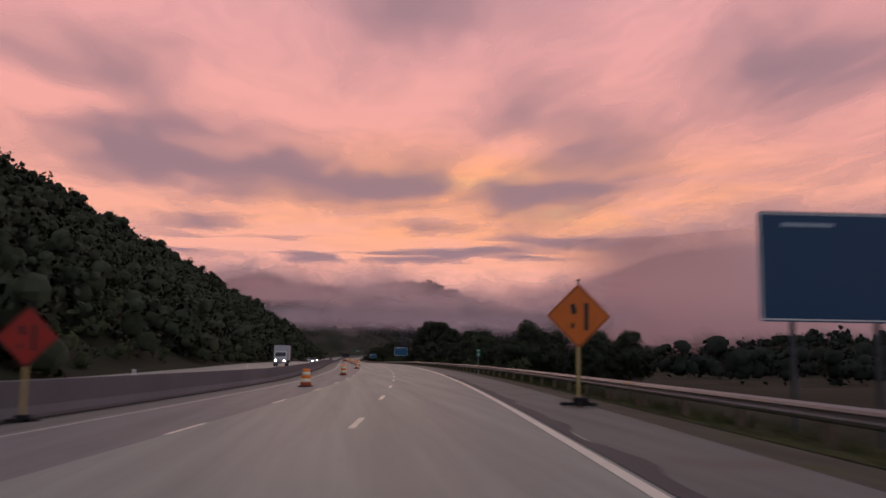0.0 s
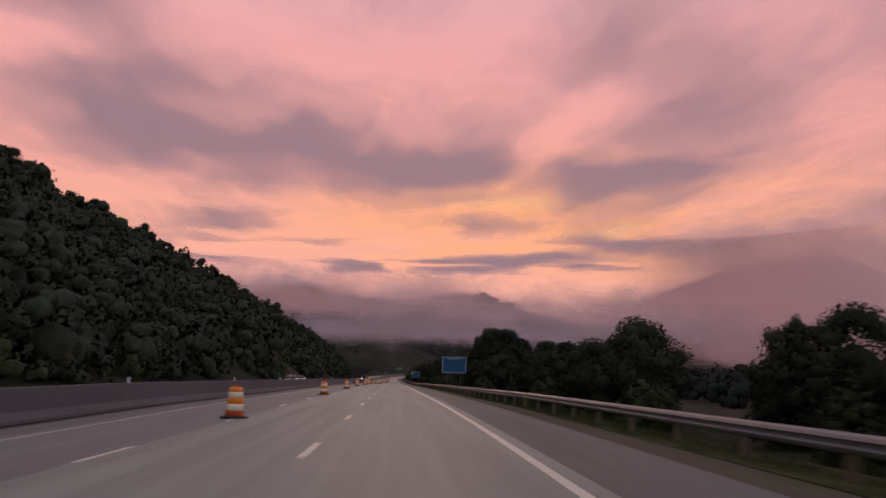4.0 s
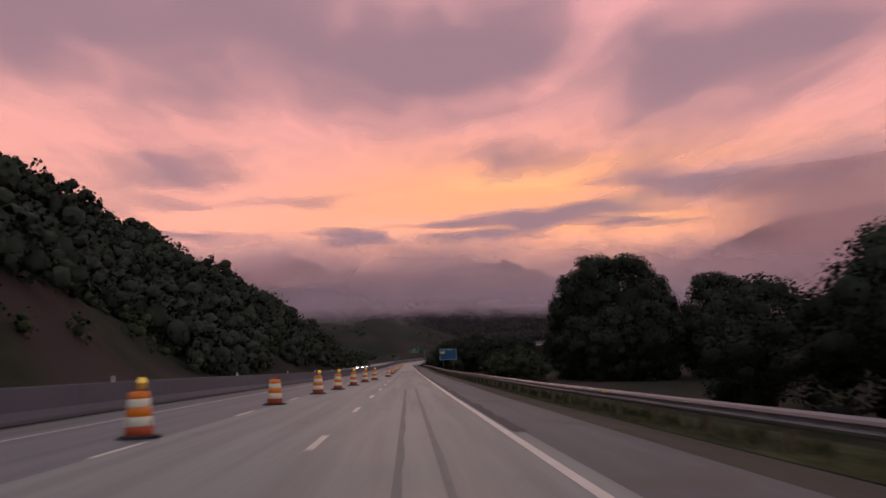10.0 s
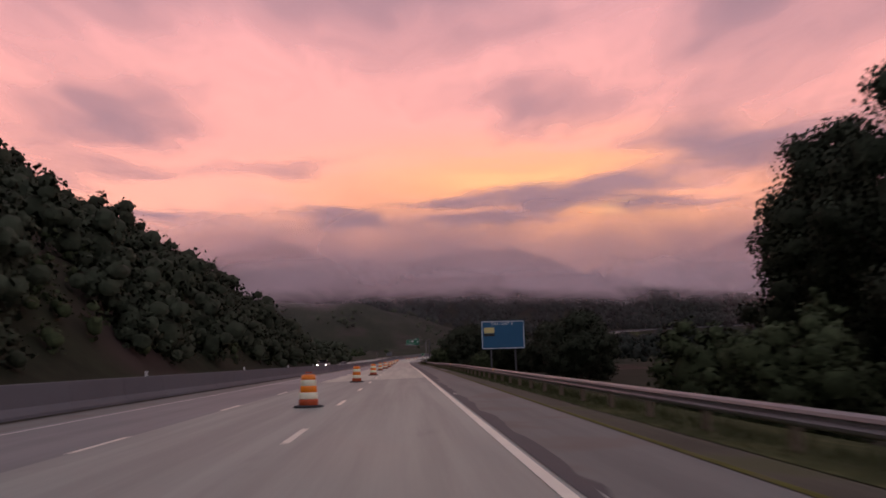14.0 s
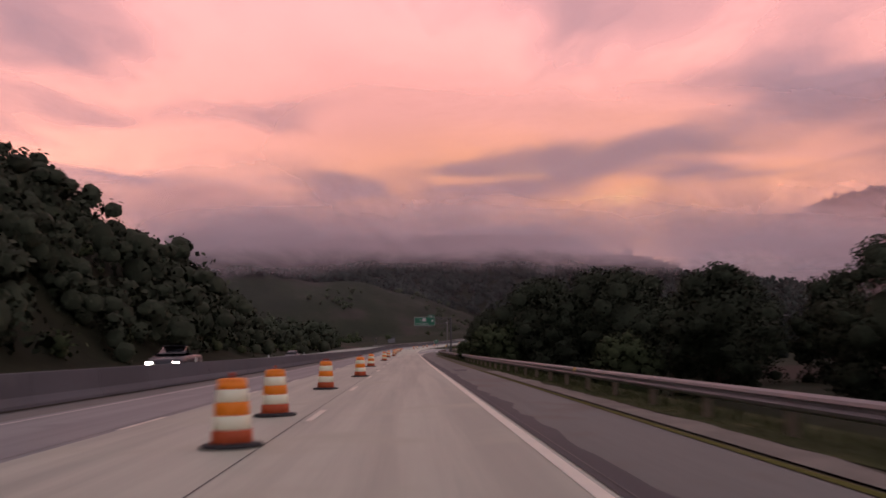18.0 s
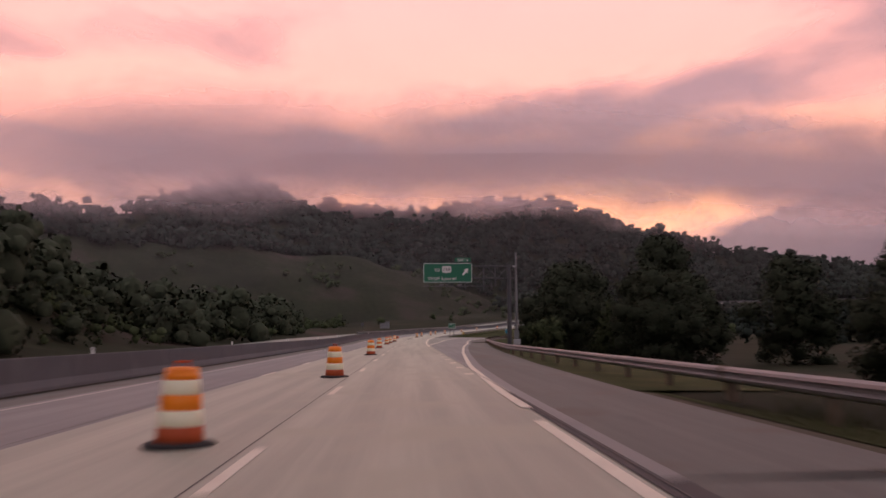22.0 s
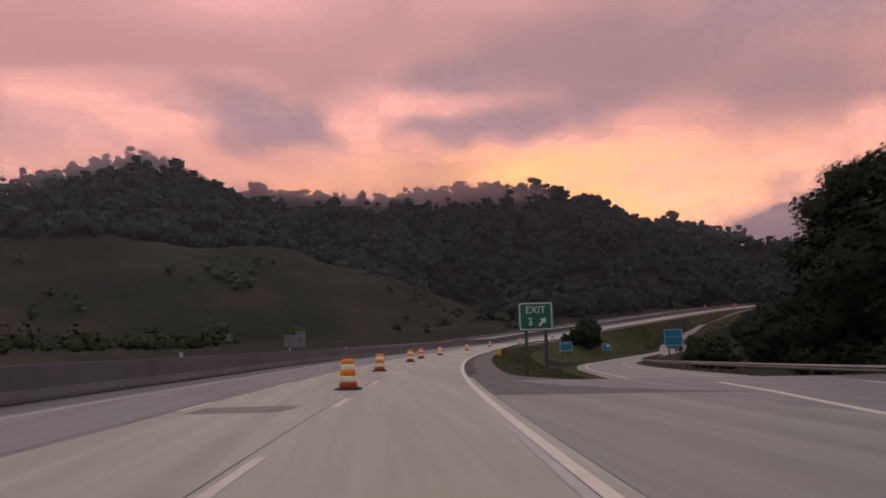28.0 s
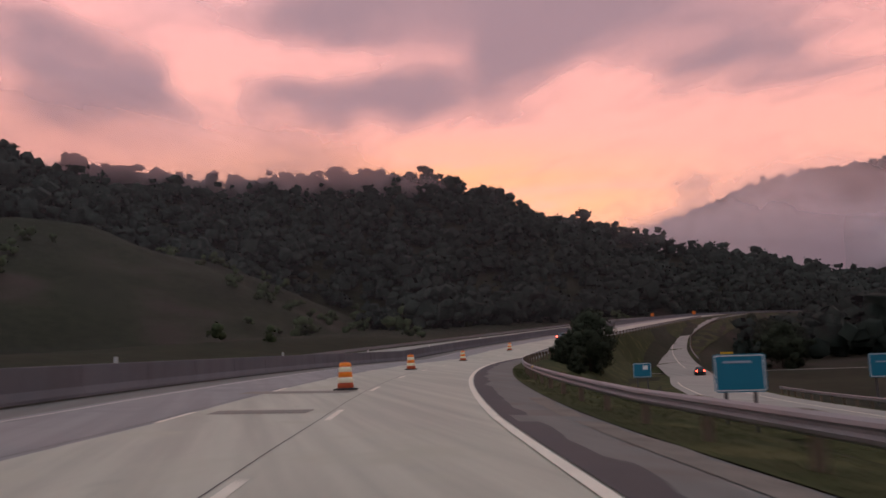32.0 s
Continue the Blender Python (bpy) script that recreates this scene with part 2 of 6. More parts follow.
YELLOWPOST = material("yellowed_post", (0.55, 0.42, 0.16), 0.7, 0.3, 6.0, 0.3, 0.1)
YELLOWPLATE = material("yellow_plate", (0.92, 0.55, 0.02), 0.5, 0.15, 4.0, 0.4, 0.0)
YELLOWBOARD = material("yellow_logo_board", (0.85, 0.74, 0.30), 0.5, 0.2, 4.0, 0.4, 0.0)
BAR = material("pale_lettering_bar", (0.42, 0.52, 0.60), 0.5, 0.3, 12.0, 0.4, 0.0)
LIGHTGREY = material("pale_grey_paint", (0.55, 0.56, 0.57), 0.5, 0.15, 4.0, 0.4, 0.05)
DULLMETAL = material("dull_sheet_metal", (0.24, 0.24, 0.25), 0.6, 0.2, 4.0, 0.3, 0.05, metal=0.3)
GLASS = material("dark_glass", (0.02, 0.022, 0.025), 0.15, 0.05, 3.0, 0.4, 0.0)
REDGLOW = material("lit_tail_light", (0.6, 0.02, 0.02), 0.3, 0.1, 9.0, 0.4, 0.0, emit=(1.0, 0.05, 0.03), strength=14.0)
HEADGLOW = material("lit_headlight", (0.9, 0.9, 0.85), 0.3, 0.1, 9.0, 0.4, 0.0, emit=(1.0, 0.93, 0.75), strength=14.0)
WHITEPAINT = material("white_car_paint", (0.62, 0.62, 0.62), 0.3, 0.05, 3.0, 0.4, 0.0)
GREYPAINT = material("grey_car_paint", (0.16, 0.165, 0.17), 0.3, 0.05, 3.0, 0.4, 0.0, metal=0.4)
DARKPAINT = material("dark_car_paint", (0.04, 0.04, 0.045), 0.3, 0.05, 3.0, 0.4, 0.0, metal=0.3)
BLACK = material("black_paint", (0.02, 0.02, 0.02), 0.6, 0.1, 4.0, 0.4, 0.0)

# ---------------------------------------------------------------- the road's line
EDGE_Y = [-20 + 20 * k for k in range(50)]
EDGE_X = [-9.68, -7.49, -5.54, -3.9, -2.58, -1.52, -0.75, -0.26, -0.01] + [0.0] * 27 + [0.03, 0.08, 0.16, 0.32, 0.62, 1.11, 1.81, 2.81, 4.21, 6.11, 8.6, 11.67, 15.21, 19.11]
PROF = [(-400, 0.0), (-20, 0.0), (159, 0.0), (250, -0.4), (340, -0.95), (431, -1.27), (521, -1.12), (612, -1.19), (703, -1.04), (792, -0.96), (879, -0.19), (962, 0.95), (1042, 3.2), (1162, 11.3), (1302, 21.0), (1362, 24.0), (1602, 31.0)]
BANK = [(-20, 0.04), (66, 0.062), (159, 0.033), (340, -0.003), (521, 0.032), (703, 0.04), (770, 0.031), (836, 0.0), (900, -0.015), (962, -0.015), (1102, -0.007)]


def line_points():
    """The right edge line, as points every 5 m: straight before the start, fitted, then a steady right bend beyond."""
    pts = [(-9.68 - 0.11 * d, -20.0 - d) for d in range(300, 0, -5)]
    pts += [(float(np.interp(y, EDGE_Y, EDGE_X)), float(y)) for y in np.arange(-20, 960, 5.0)]
    x, y = pts[-1]
    turn = math.atan2(pts[-1][0] - pts[-5][0], pts[-1][1] - pts[-5][1])
    for k in range(130):
        turn += 5.0 / (320.0 if k < 27 else 2500.0 if k < 60 else 220.0)
        x, y = x + 5 * math.sin(turn), y + 5 * math.cos(turn)
        pts.append((x, y))
    p = np.array(pts)
    for _ in range(3):  # soften the joins
        p[1:-1] = 0.25 * p[:-2] + 0.5 * p[1:-1] + 0.25 * p[2:]
    return p


LINE = line_points()
STEP = np.r_[0, np.cumsum(np.hypot(*np.diff(LINE, axis=0).T))]
STATION = STEP - np.interp(0.0, LINE[:, 1], STEP)  # 0 where y = 0


def on_road(s, off, up=0.0):
    """A place by its station along the right edge line, its distance to the right of it, and its height over the road."""
    x, y = np.interp(s, STATION, LINE[:, 0]), np.interp(s, STATION, LINE[:, 1])
    dx = np.interp(s + 3, STATION, LINE[:, 0]) - np.interp(s - 3, STATION, LINE[:, 0])
    dy = np.interp(s + 3, STATION, LINE[:, 1]) - np.interp(s - 3, STATION, LINE[:, 1])
    d = math.hypot(dx, dy)
    z = np.interp(s, *zip(*PROF)) + np.interp(s, *zip(*BANK)) * max(-14.0, min(off, 3.0)) + up
    return Vector((x + off * dy / d, y - off * dx / d, z))


def heading(s):
    a, b = on_road(s - 3, 0), on_road(s + 3, 0)
    return math.degrees(math.atan2(-(b.x - a.x), b.y - a.y))


# ---------------------------------------------------------------- building helpers
def mesh_of(name, verts, faces, mat, smooth=False):
    me = bpy.data.meshes.new(name)
    me.from_pydata([tuple(v) for v in verts], [], faces)
    me.materials.append(mat)
    if smooth:
        me.shade_smooth()
    me.update()
    return me


def part(name, bm, mat, parent=None, label=""):
    """One bmesh as one mesh object under a thing or a part."""
    me = bpy.data.meshes.new(name)
    bm.to_mesh(me)
    bm.free()
    me.materials.append(mat)
    ob = new(name, me)
    ob.parent = parent
    return tagged(ob, label)


def thing(name, m, label, category, group="", kind=""):
    ob = new(name)
    ob.matrix_world = m
    return tagged(ob, label, category, group, kind)


def box(size, at=(0, 0, 0), bevel=0.0, turn=None):
    bm = bmesh.new()
    bmesh.ops.create_cube(bm, size=1.0)
    bmesh.ops.scale(bm, vec=size, verts=bm.verts)
    if bevel:
        bmesh.ops.bevel(bm, geom=bm.edges[:], offset=bevel, segments=2, affect="EDGES")
    if turn:
        bmesh.ops.transform(bm, matrix=turn, verts=bm.verts)
    bmesh.ops.translate(bm, vec=at, verts=bm.verts)
    return bm


def join(*bms):
    out = bms[0]
    for b in bms[1:]:
        me = bpy.data.meshes.new("tmp")
        b.to_mesh(me)
        out.from_mesh(me)
        bpy.data.meshes.remove(me)
        b.free()
    return out


def rod(a, b, r, r2=None, sides=10):
    a, b = Vector(a), Vector(b)
    bm = bmesh.new()
    bmesh.ops.create_cone(bm, cap_ends=True, segments=sides, radius1=r, radius2=r if r2 is None else r2, depth=(b - a).length)
    m = Matrix.Translation((a + b) / 2) @ (b - a).to_track_quat("Z", "Y").to_matrix().to_4x4()
    bmesh.ops.transform(bm, matrix=m, verts=bm.verts)
    return bm


def turned(profile, sides=24):
    """A surface of revolution about z from (radius, height) pairs."""
    bm = bmesh.new()
    rings = [[bm.verts.new((r * math.cos(2 * math.pi * k / sides), r * math.sin(2 * math.pi * k / sides), z)) for k in range(sides)] for r, z in profile]
    for a, b in zip(rings, rings[1:]):
        for k in range(sides):
            bm.faces.new((a[k], a[(k + 1) % sides], b[(k + 1) % sides], b[k]))
    bm.faces.new(rings[-1])
    bm.faces.new(rings[0][::-1])
    bmesh.ops.recalc_face_normals(bm, faces=bm.faces)
    for f in bm.faces:
        f.smooth = len(f.verts) == 4
    return bm


def ribbon(name, s0, s1, profile, mat, label="", category="", kind="structure", step=5.0, closed=False, parent=None, smooth=False):
    """A strip swept along the road: profile of (off, up) pairs, from station s0 to s1."""
    count = max(2, int(abs(s1 - s0) / step) + 1)
    verts, faces, w = [], [], len(profile)
    for k in range(count):
        s = s0 + (s1 - s0) * k / (count - 1)
        verts += [on_road(s, o, u) for o, u in profile]
    rim = range(w) if closed else range(w - 1)
    for k in range(count - 1):
        for j in rim:
            a, b = k * w + j, k * w + (j + 1) % w
            faces.append((a, b, b + w, a + w))
    if closed:
        faces += [tuple(range(w))[::-1], tuple(range((count - 1) * w, count * w))]
    ob = new(name, mesh_of(name, verts, faces, mat, smooth))
    ob.parent = parent
    return tagged(ob, label, category, kind=kind)

# ---------------------------------------------------------------- ground
LANE = 3.66
# crest lines of the hills (x, y, height), each with its slope
CRESTS = [
    (0.56, [(-421, -250, 196), (-300, 113, 146), (-230, 374, 112), (-160, 528, 74), (-125, 646, 55), (-100, 709, 34), (-80, 753, 21), (-64, 792, 6), (-50, 858, -3)]),
    (0.55, [(-511, 1269, 92), (-227, 1342, 98), (-143, 1384, 129), (-102, 1427, 112), (1, 1458, 112), (98, 1500, 127), (151, 1499, 127), (203, 1498, 105), (267, 1482, 89), (302, 1442, 72), (401, 1482, 68), (519, 1502, 58), (701, 1502, 60)]),
    (0.46, [(-260, 1190, 68), (-179, 1205, 61), (-94, 1225, 57), (-60, 1238, 55), (-38, 1247, 53), (-3, 1272, 45), (37, 1308, 35), (52, 1326, 28), (85, 1350, 14)]),
    (0.35, [(360, 340, 16), (420, 792, 22), (561, 1102, 40)]),
    (0.42, [(1300, 680, 90), (1201, 1452, 130), (941, 1902, 275), (791, 2022, 262), (691, 2092, 205), (601, 2152, 120), (301, 2352, 40), (-899, 2102, 60), (-1000, 680, 120)]),
]
RAMP = [(0.6, 635, -1.15), (1.2, 692, -1.05), (2.2, 725, -1.0), (4.3, 781, -0.85), (7.1, 812, -0.75), (12.2, 845, -0.75), (14.1, 855, -0.85), (17.9, 877, -1.0), (25.5, 916, -1.2), (35.6, 955, -1.4), (57.8, 1011, -1.3), (74.8, 1047, -0.9), (93.8, 1082, -0.1)]
ENTRY = [(91.8, 1078, -0.2), (99.8, 1098, 2.0), (109.8, 1119, 4.9), (127.8, 1149, 9.2), (149.8, 1177, 13.3), (173.8, 1207, 17.2), (202.8, 1234, 20.2), (240.8, 1267, 23.0)]
SIDE = [(45.8, 1114, 0.6), (72.8, 1100, 0.5), (95.8, 1088, 0.2), (118.8, 1078, 0.4), (160.8, 1060, 0.4)]


def curve_points(knots, step=3.0):
    """A smooth line through knots, as evenly spaced points."""
    k = np.array(knots, float)
    d = np.r_[0, np.cumsum(np.hypot(*np.diff(k[:, :2], axis=0).T))]
    at = np.linspace(0, d[-1], max(4, int(d[-1] / step)))
    p = np.c_[[np.interp(at, d, k[:, j]) for j in range(3)]].T
    for _ in range(12):
        p[1:-1] = 0.25 * p[:-2] + 0.5 * p[1:-1] + 0.25 * p[2:]
    return p


RAMP_P, ENTRY_P, SIDE_P = curve_points(RAMP), curve_points(ENTRY), curve_points(SIDE)
PAVED = np.r_[RAMP_P[RAMP_P[:, 1] > 792], ENTRY_P, SIDE_P]


def road_near(x, y):
    """The nearest station and the signed distance from the edge line."""
    k = np.argmin((LINE[None, :, 0] - x[:, None]) ** 2 + (LINE[None, :, 1] - y[:, None]) ** 2, axis=1)
    j = np.clip(k, 1, len(LINE) - 2)
    d = LINE[j + 1] - LINE[j - 1]
    d /= np.hypot(d[:, 0], d[:, 1])[:, None]
    return STATION[k], (x - LINE[k, 0]) * d[:, 1] - (y - LINE[k, 1]) * d[:, 0]


def ground_height(x, y):
    x, y = np.atleast_1d(np.asarray(x, float)), np.atleast_1d(np.asarray(y, float))
    s, off = road_near(x, y)
    road = np.interp(s, *zip(*PROF)) + np.interp(s, *zip(*BANK)) * np.clip(off, -14, 3)
    hills = np.full(len(x), -40.0)
    for slope, crest in CRESTS:
        c = np.array(crest, float)
        for a, b in zip(c, c[1:]):
            d = b[:2] - a[:2]
            t = np.clip(((x - a[0]) * d[0] + (y - a[1]) * d[1]) / (d @ d), 0, 1)
            far = np.hypot(x - a[0] - t * d[0], y - a[1] - t * d[1])
            hills = np.maximum(hills, a[2] + t * (b[2] - a[2]) - slope * np.sqrt(far * far + 64) + slope * 8)
    bumps = np.array([noise.noise((a / 45, b / 45, 0.3)) * 3.5 + noise.noise((a / 14, b / 14, 0.8)) * 1.0 for a, b in zip(x, y)])
    right = np.where(off > 0, -np.clip((off - 3.0) * 0.22, 0, 3.0), 0.0)
    right = np.where((off > 0) & (s > 680) & (s < 858), -np.clip((off - 9.0) * 0.15, 0, 2.0), right)
    left = np.where(off < -29, np.clip((-29 - off) * 0.12, 0, 2.0), 0.0)
    low = road - 0.16 + right + left
    low = np.where(off > 8, np.where(s > 952, np.maximum(low - (s - 952) * 0.03 * np.clip((off - 8) / 12, 0, 1), -3.2), low), low)
    away = np.clip(np.where(off > 0, off - 6, -off - 32) / 25, 0, 1)
    hill = np.maximum(hills + bumps, low + bumps * 0.25 * away)
    blend = np.clip(np.where(off > 0, off - 12, -off - 30.5) / 12, 0, 1)
    z = low + (hill - low) * np.where(s > STATION[-1] - 12, 1.0, blend)
    near = np.full(len(x), 1e9)
    flat = np.zeros(len(x))
    for p in PAVED:
        d = np.hypot(x - p[0], y - p[1])
        flat = np.where(d < near, p[2] - 0.15, flat)
        near = np.minimum(near, d)
    return np.where(off < 4.0, z, z + (flat - z) * np.clip((16 - near) / 9, 0, 1) * np.clip((off - 3) / 3, 0, 1))


def grid_lines(lo, hi, near_lo, near_hi, fine, coarse):
    return np.r_[np.arange(lo, near_lo, coarse), np.arange(near_lo, near_hi, fine), np.arange(near_hi, hi + coarse, coarse)]


def build_ground():
    xs = np.r_[-2600, -1600, grid_lines(-1000, 1000, -200, 260, 4.0, 20.0), 1600, 2600]
    ys = np.r_[-1500, -700, grid_lines(-300, 2502, -60, 1342, 6.0, 20.0), 3000]
    gx, gy = np.meshgrid(xs, ys)
    z = ground_height(gx.ravel(), gy.ravel())
    s, off = road_near(gx.ravel(), gy.ravel())
    under = (off > -30) & (off < 3.4)
    z = np.where(under, z - 0.25, z)  # kept clear of the paved strips laid over it
    w = len(xs)
    faces = [(j * w + i, j * w + i + 1, (j + 1) * w + i + 1, (j + 1) * w + i) for j in range(len(ys) - 1) for i in range(w - 1)]
    ob = new("ground", mesh_of("ground", np.c_[gx.ravel(), gy.ravel(), z], faces, HILL, True))
    tagged(ob, "rolling valley ground with dark grassy hillsides", "ground", kind="structure")


build_ground()
S0, S1 = -250.0, 1482
CONC = 482  # the older surface gives way to pale concrete


def lay(name, points, halves, mat, up, label, category, kind="structure"):
    """A flat strip along a free line: halves are the distances to its left and right edges."""
    p = np.array(points)
    d = np.gradient(p[:, :2], axis=0)
    d /= np.hypot(d[:, 0], d[:, 1])[:, None]
    verts, faces = [], []
    for q, t in zip(p, d):
        for h in halves:
            verts.append((q[0] + h * t[1], q[1] - h * t[0], q[2] + up))
    for k in range(len(p) - 1):
        faces.append((2 * k, 2 * k + 1, 2 * k + 3, 2 * k + 2))
    ob = new(name, mesh_of(name, verts, faces, mat))
    return tagged(ob, label, category, kind=kind)


ribbon("road_older", S0, CONC, [(0.35, 0.0), (-2 * LANE, 0.0)], ROAD, "worn grey carriageway lanes", "road")
ribbon("road_older_left", S0, CONC, [(-2 * LANE, 0.0), (-3 * LANE - 0.4, 0.0)], UNLITLANE, "worn left lane, coloured darker as outside the headlights", "road")
ribbon("road_concrete", CONC, S1, [(0.35, 0.0), (-2 * LANE, 0.0)], PALE, "pale concrete carriageway lanes, tinted tan as under headlights", "road")
ribbon("road_left_lane", CONC, S1, [(-2 * LANE, 0.0), (-3 * LANE - 0.4, 0.0)], UNLITCONC, "concrete of the closed left lane, greyed as outside the headlights", "road")
ribbon("shoulder_right", S0, 838, [(2.3, -0.07), (0.35, -0.004)], SHOULDER, "old patched asphalt shoulder beside the edge line", "shoulder")
ribbon("shoulder_after_exit", 838, S1, [(2.2, -0.06), (0.35, -0.004)], SHOULDER, "old patched asphalt shoulder beside the edge line", "shoulder")
ribbon("shoulder_left", S0, S1, [(-3 * LANE - 0.4, -0.006), (-13.85, -0.05)], SHOULDER, "dark asphalt shoulder beside the median barrier", "shoulder")
ribbon("gravel_strip", S0, 683, [(3.45, -0.15), (2.25, -0.066)], STRIP, "strip of gravel and dead grass beside the shoulder", "verge")
ribbon("moss_edge", 395, 683, [(2.42, -0.066), (2.34, -0.05), (2.27, -0.06)], MOSS, "line of yellow-green moss along the shoulder's edge", "verge")
ribbon("verge", S0, 683, [(10.0, -1.1), (6.0, -0.4), (4.15, -0.22), (3.35, -0.13)], GRASS, "mown grass verge under the guardrail", "verge")
ribbon("opposite_road", S0, S1, [(-14.35, -0.02), (-29.5, 0.1)], ROAD, "worn grey opposite carriageway behind the barrier", "road")


def verge_strip():
    """The grass between carriageway and exit ramp, and the slope down to the ramp."""
    ribbon("verge_at_gore", 860, 986, [(8.5, -1.25), (6.0, -0.6), (4.0, -0.2), (2.2, -0.04)], GRASS, "mown grass slope between carriageway and exit ramp", "verge")


def ramp_off(s, edge):
    """How far the ramp's lines lie to the right of the main edge line. edge: 0 its left line, 1 its right line."""
    left = [(752, 0.0), (772, 1.0), (794, 2.2), (806, 2.7), (825, 4.0), (838, 5.2), (846, 6.5), (855, 7.8), (864, 8.6)]
    right = [(635, 0.0), (680, 0.12), (694, 0.45), (703, 0.9), (715, 1.5), (723, 2.0), (738, 2.95), (756, 4.2), (772, 5.4), (794, 6.3), (817, 7.8), (842, 10.6), (856, 12.4), (864, 13.3)]
    return float(np.interp(s, *zip(*(right if edge else left))))


def swept(name, stations, offs, mat, up, label, category, kind="structure", fall=0.012):
    """A strip along the road whose two edges change with the station: offs gives (left, right)."""
    verts, faces = [], []
    for s in stations:
        a, b = offs(s)
        for o in (a, b):
            verts.append(on_road(s, o, up - fall * max(0.0, o)))
    for k in range(len(stations) - 1):
        faces.append((2 * k, 2 * k + 2, 2 * k + 3, 2 * k + 1))
    ob = new(name, mesh_of(name, verts, faces, mat))
    return tagged(ob, label, category, kind=kind)


def exit_ramp():
    near = np.arange(669, 869, 4.0)
    # exit lane greyer than the gore: headlight reach is painted by material
    swept("exit_lane", near, lambda s: (0.3, ramp_off(s, 1) + 0.4), UNLITCONC, 0.008, "concrete exit lane, greyed as outside the headlights", "road")
    swept("gore_concrete", np.arange(752, 858, 4.0), lambda s: (0.3, ramp_off(s, 0)), ROAD, 0.011, "worn concrete of the painted gore", "road")
    swept("ramp_shoulder", near, lambda s: (ramp_off(s, 1) + 0.4, ramp_off(s, 1) + 2.6 + max(0.0, s - 792) * 0.03), SHOULDER, 0.004, "old asphalt shoulder of the exit ramp", "shoulder")
    swept("ramp_verge", np.arange(680, 869, 4.0), lambda s: (ramp_off(s, 1) + 2.5, ramp_off(s, 1) + 8), GRASS, -0.05, "grass verge beyond the exit ramp", "verge")
    swept("ramp_edge_line", np.arange(676, 862, 4.0), lambda s: (ramp_off(s, 1) - 0.09, ramp_off(s, 1) + 0.09), PAINT, 0.014, "solid white edge line of the exit ramp", "road marking")
    swept("gore_line", np.arange(750, 862, 3.0), lambda s: (ramp_off(s, 0) - 0.12, ramp_off(s, 0) + 0.12), PAINT, 0.014, "broad white gore line beside the ramp", "road marking")
    swept("gore_pavement", np.arange(855, 875, 2.0), lambda s: (0.3, max(2.2, 7.4 - (s - 855) * 0.34)), SHOULDER, 0.013, "dark worn asphalt at the end of the gore", "shoulder")
    far = RAMP_P[RAMP_P[:, 1] > 845]
    lay("ramp_road", far, (-3.6, 4.4), ROAD, 0.03, "grey exit ramp curving down to a junction", "road")
    for name, edge, foot in (("ramp_bank_near", -3.5, -6.5), ("ramp_bank_far", 4.3, 8.0)):
        verts = []
        for p, q in zip(far[3:-1], far[4:]):
            d = Vector((q[0] - p[0], q[1] - p[1], 0)).normalized()
            side = Vector((d.y, -d.x, 0))
            a, b = Vector(p) + side * edge, Vector(p) + side * foot
            b.z = float(ground_height(b.x, b.y)[0]) - 0.1
            verts += [a, b]
        faces = [(2 * k, 2 * k + 1, 2 * k + 3, 2 * k + 2) for k in range(len(verts) // 2 - 1)]
        tagged(new(name, mesh_of(name, verts, faces, GRASS)), "low grass shoulder beside the exit ramp", "verge", kind="structure")
    lay("ramp_left_line", far[:-10], (-2.55, -2.4), PAINT, 0.04, "faded white ramp line", "road marking")
    lay("ramp_right_line", far[:-10], (2.4, 2.55), PAINT, 0.04, "faded white ramp line", "road marking")
    lay("entry_ramp", ENTRY_P, (-4.0, 4.0), ROAD, 0.02, "grey entry ramp climbing beyond the junction", "road")
    lay("entry_line", ENTRY_P[4:], (0.6, 0.75), PAINT, 0.03, "faded white ramp line", "road marking")
    lay("side_road", SIDE_P, (-3.6, 3.6), ROAD, 0.025, "grey side road at the end of the ramp", "road")


def embankment():
    """The grass bank that carries the climbing carriageway, down to the junction's ground."""
    verts, faces, offs = [], [], (2.2, 4.2, 6.0, 8.5, 11.5, 15.0)
    for s in np.arange(982, 1332, 4.0):
        for o in offs:
            p = on_road(s, o, -0.06)
            if o > 3:
                p.z = float(ground_height(p.x, p.y)[0]) + 0.05
            verts.append(p)
    w = len(offs)
    for k in range(len(verts) // w - 1):
        for j in range(w - 1):
            a = k * w + j
            faces.append((a, a + w, a + w + 1, a + 1))
    tagged(new("verge_embankment", mesh_of("verge_embankment", verts, faces, GRASS, True)), "dark grass embankment below the climbing carriageway", "verge", kind="structure")


verge_strip()
embankment()
exit_ramp()

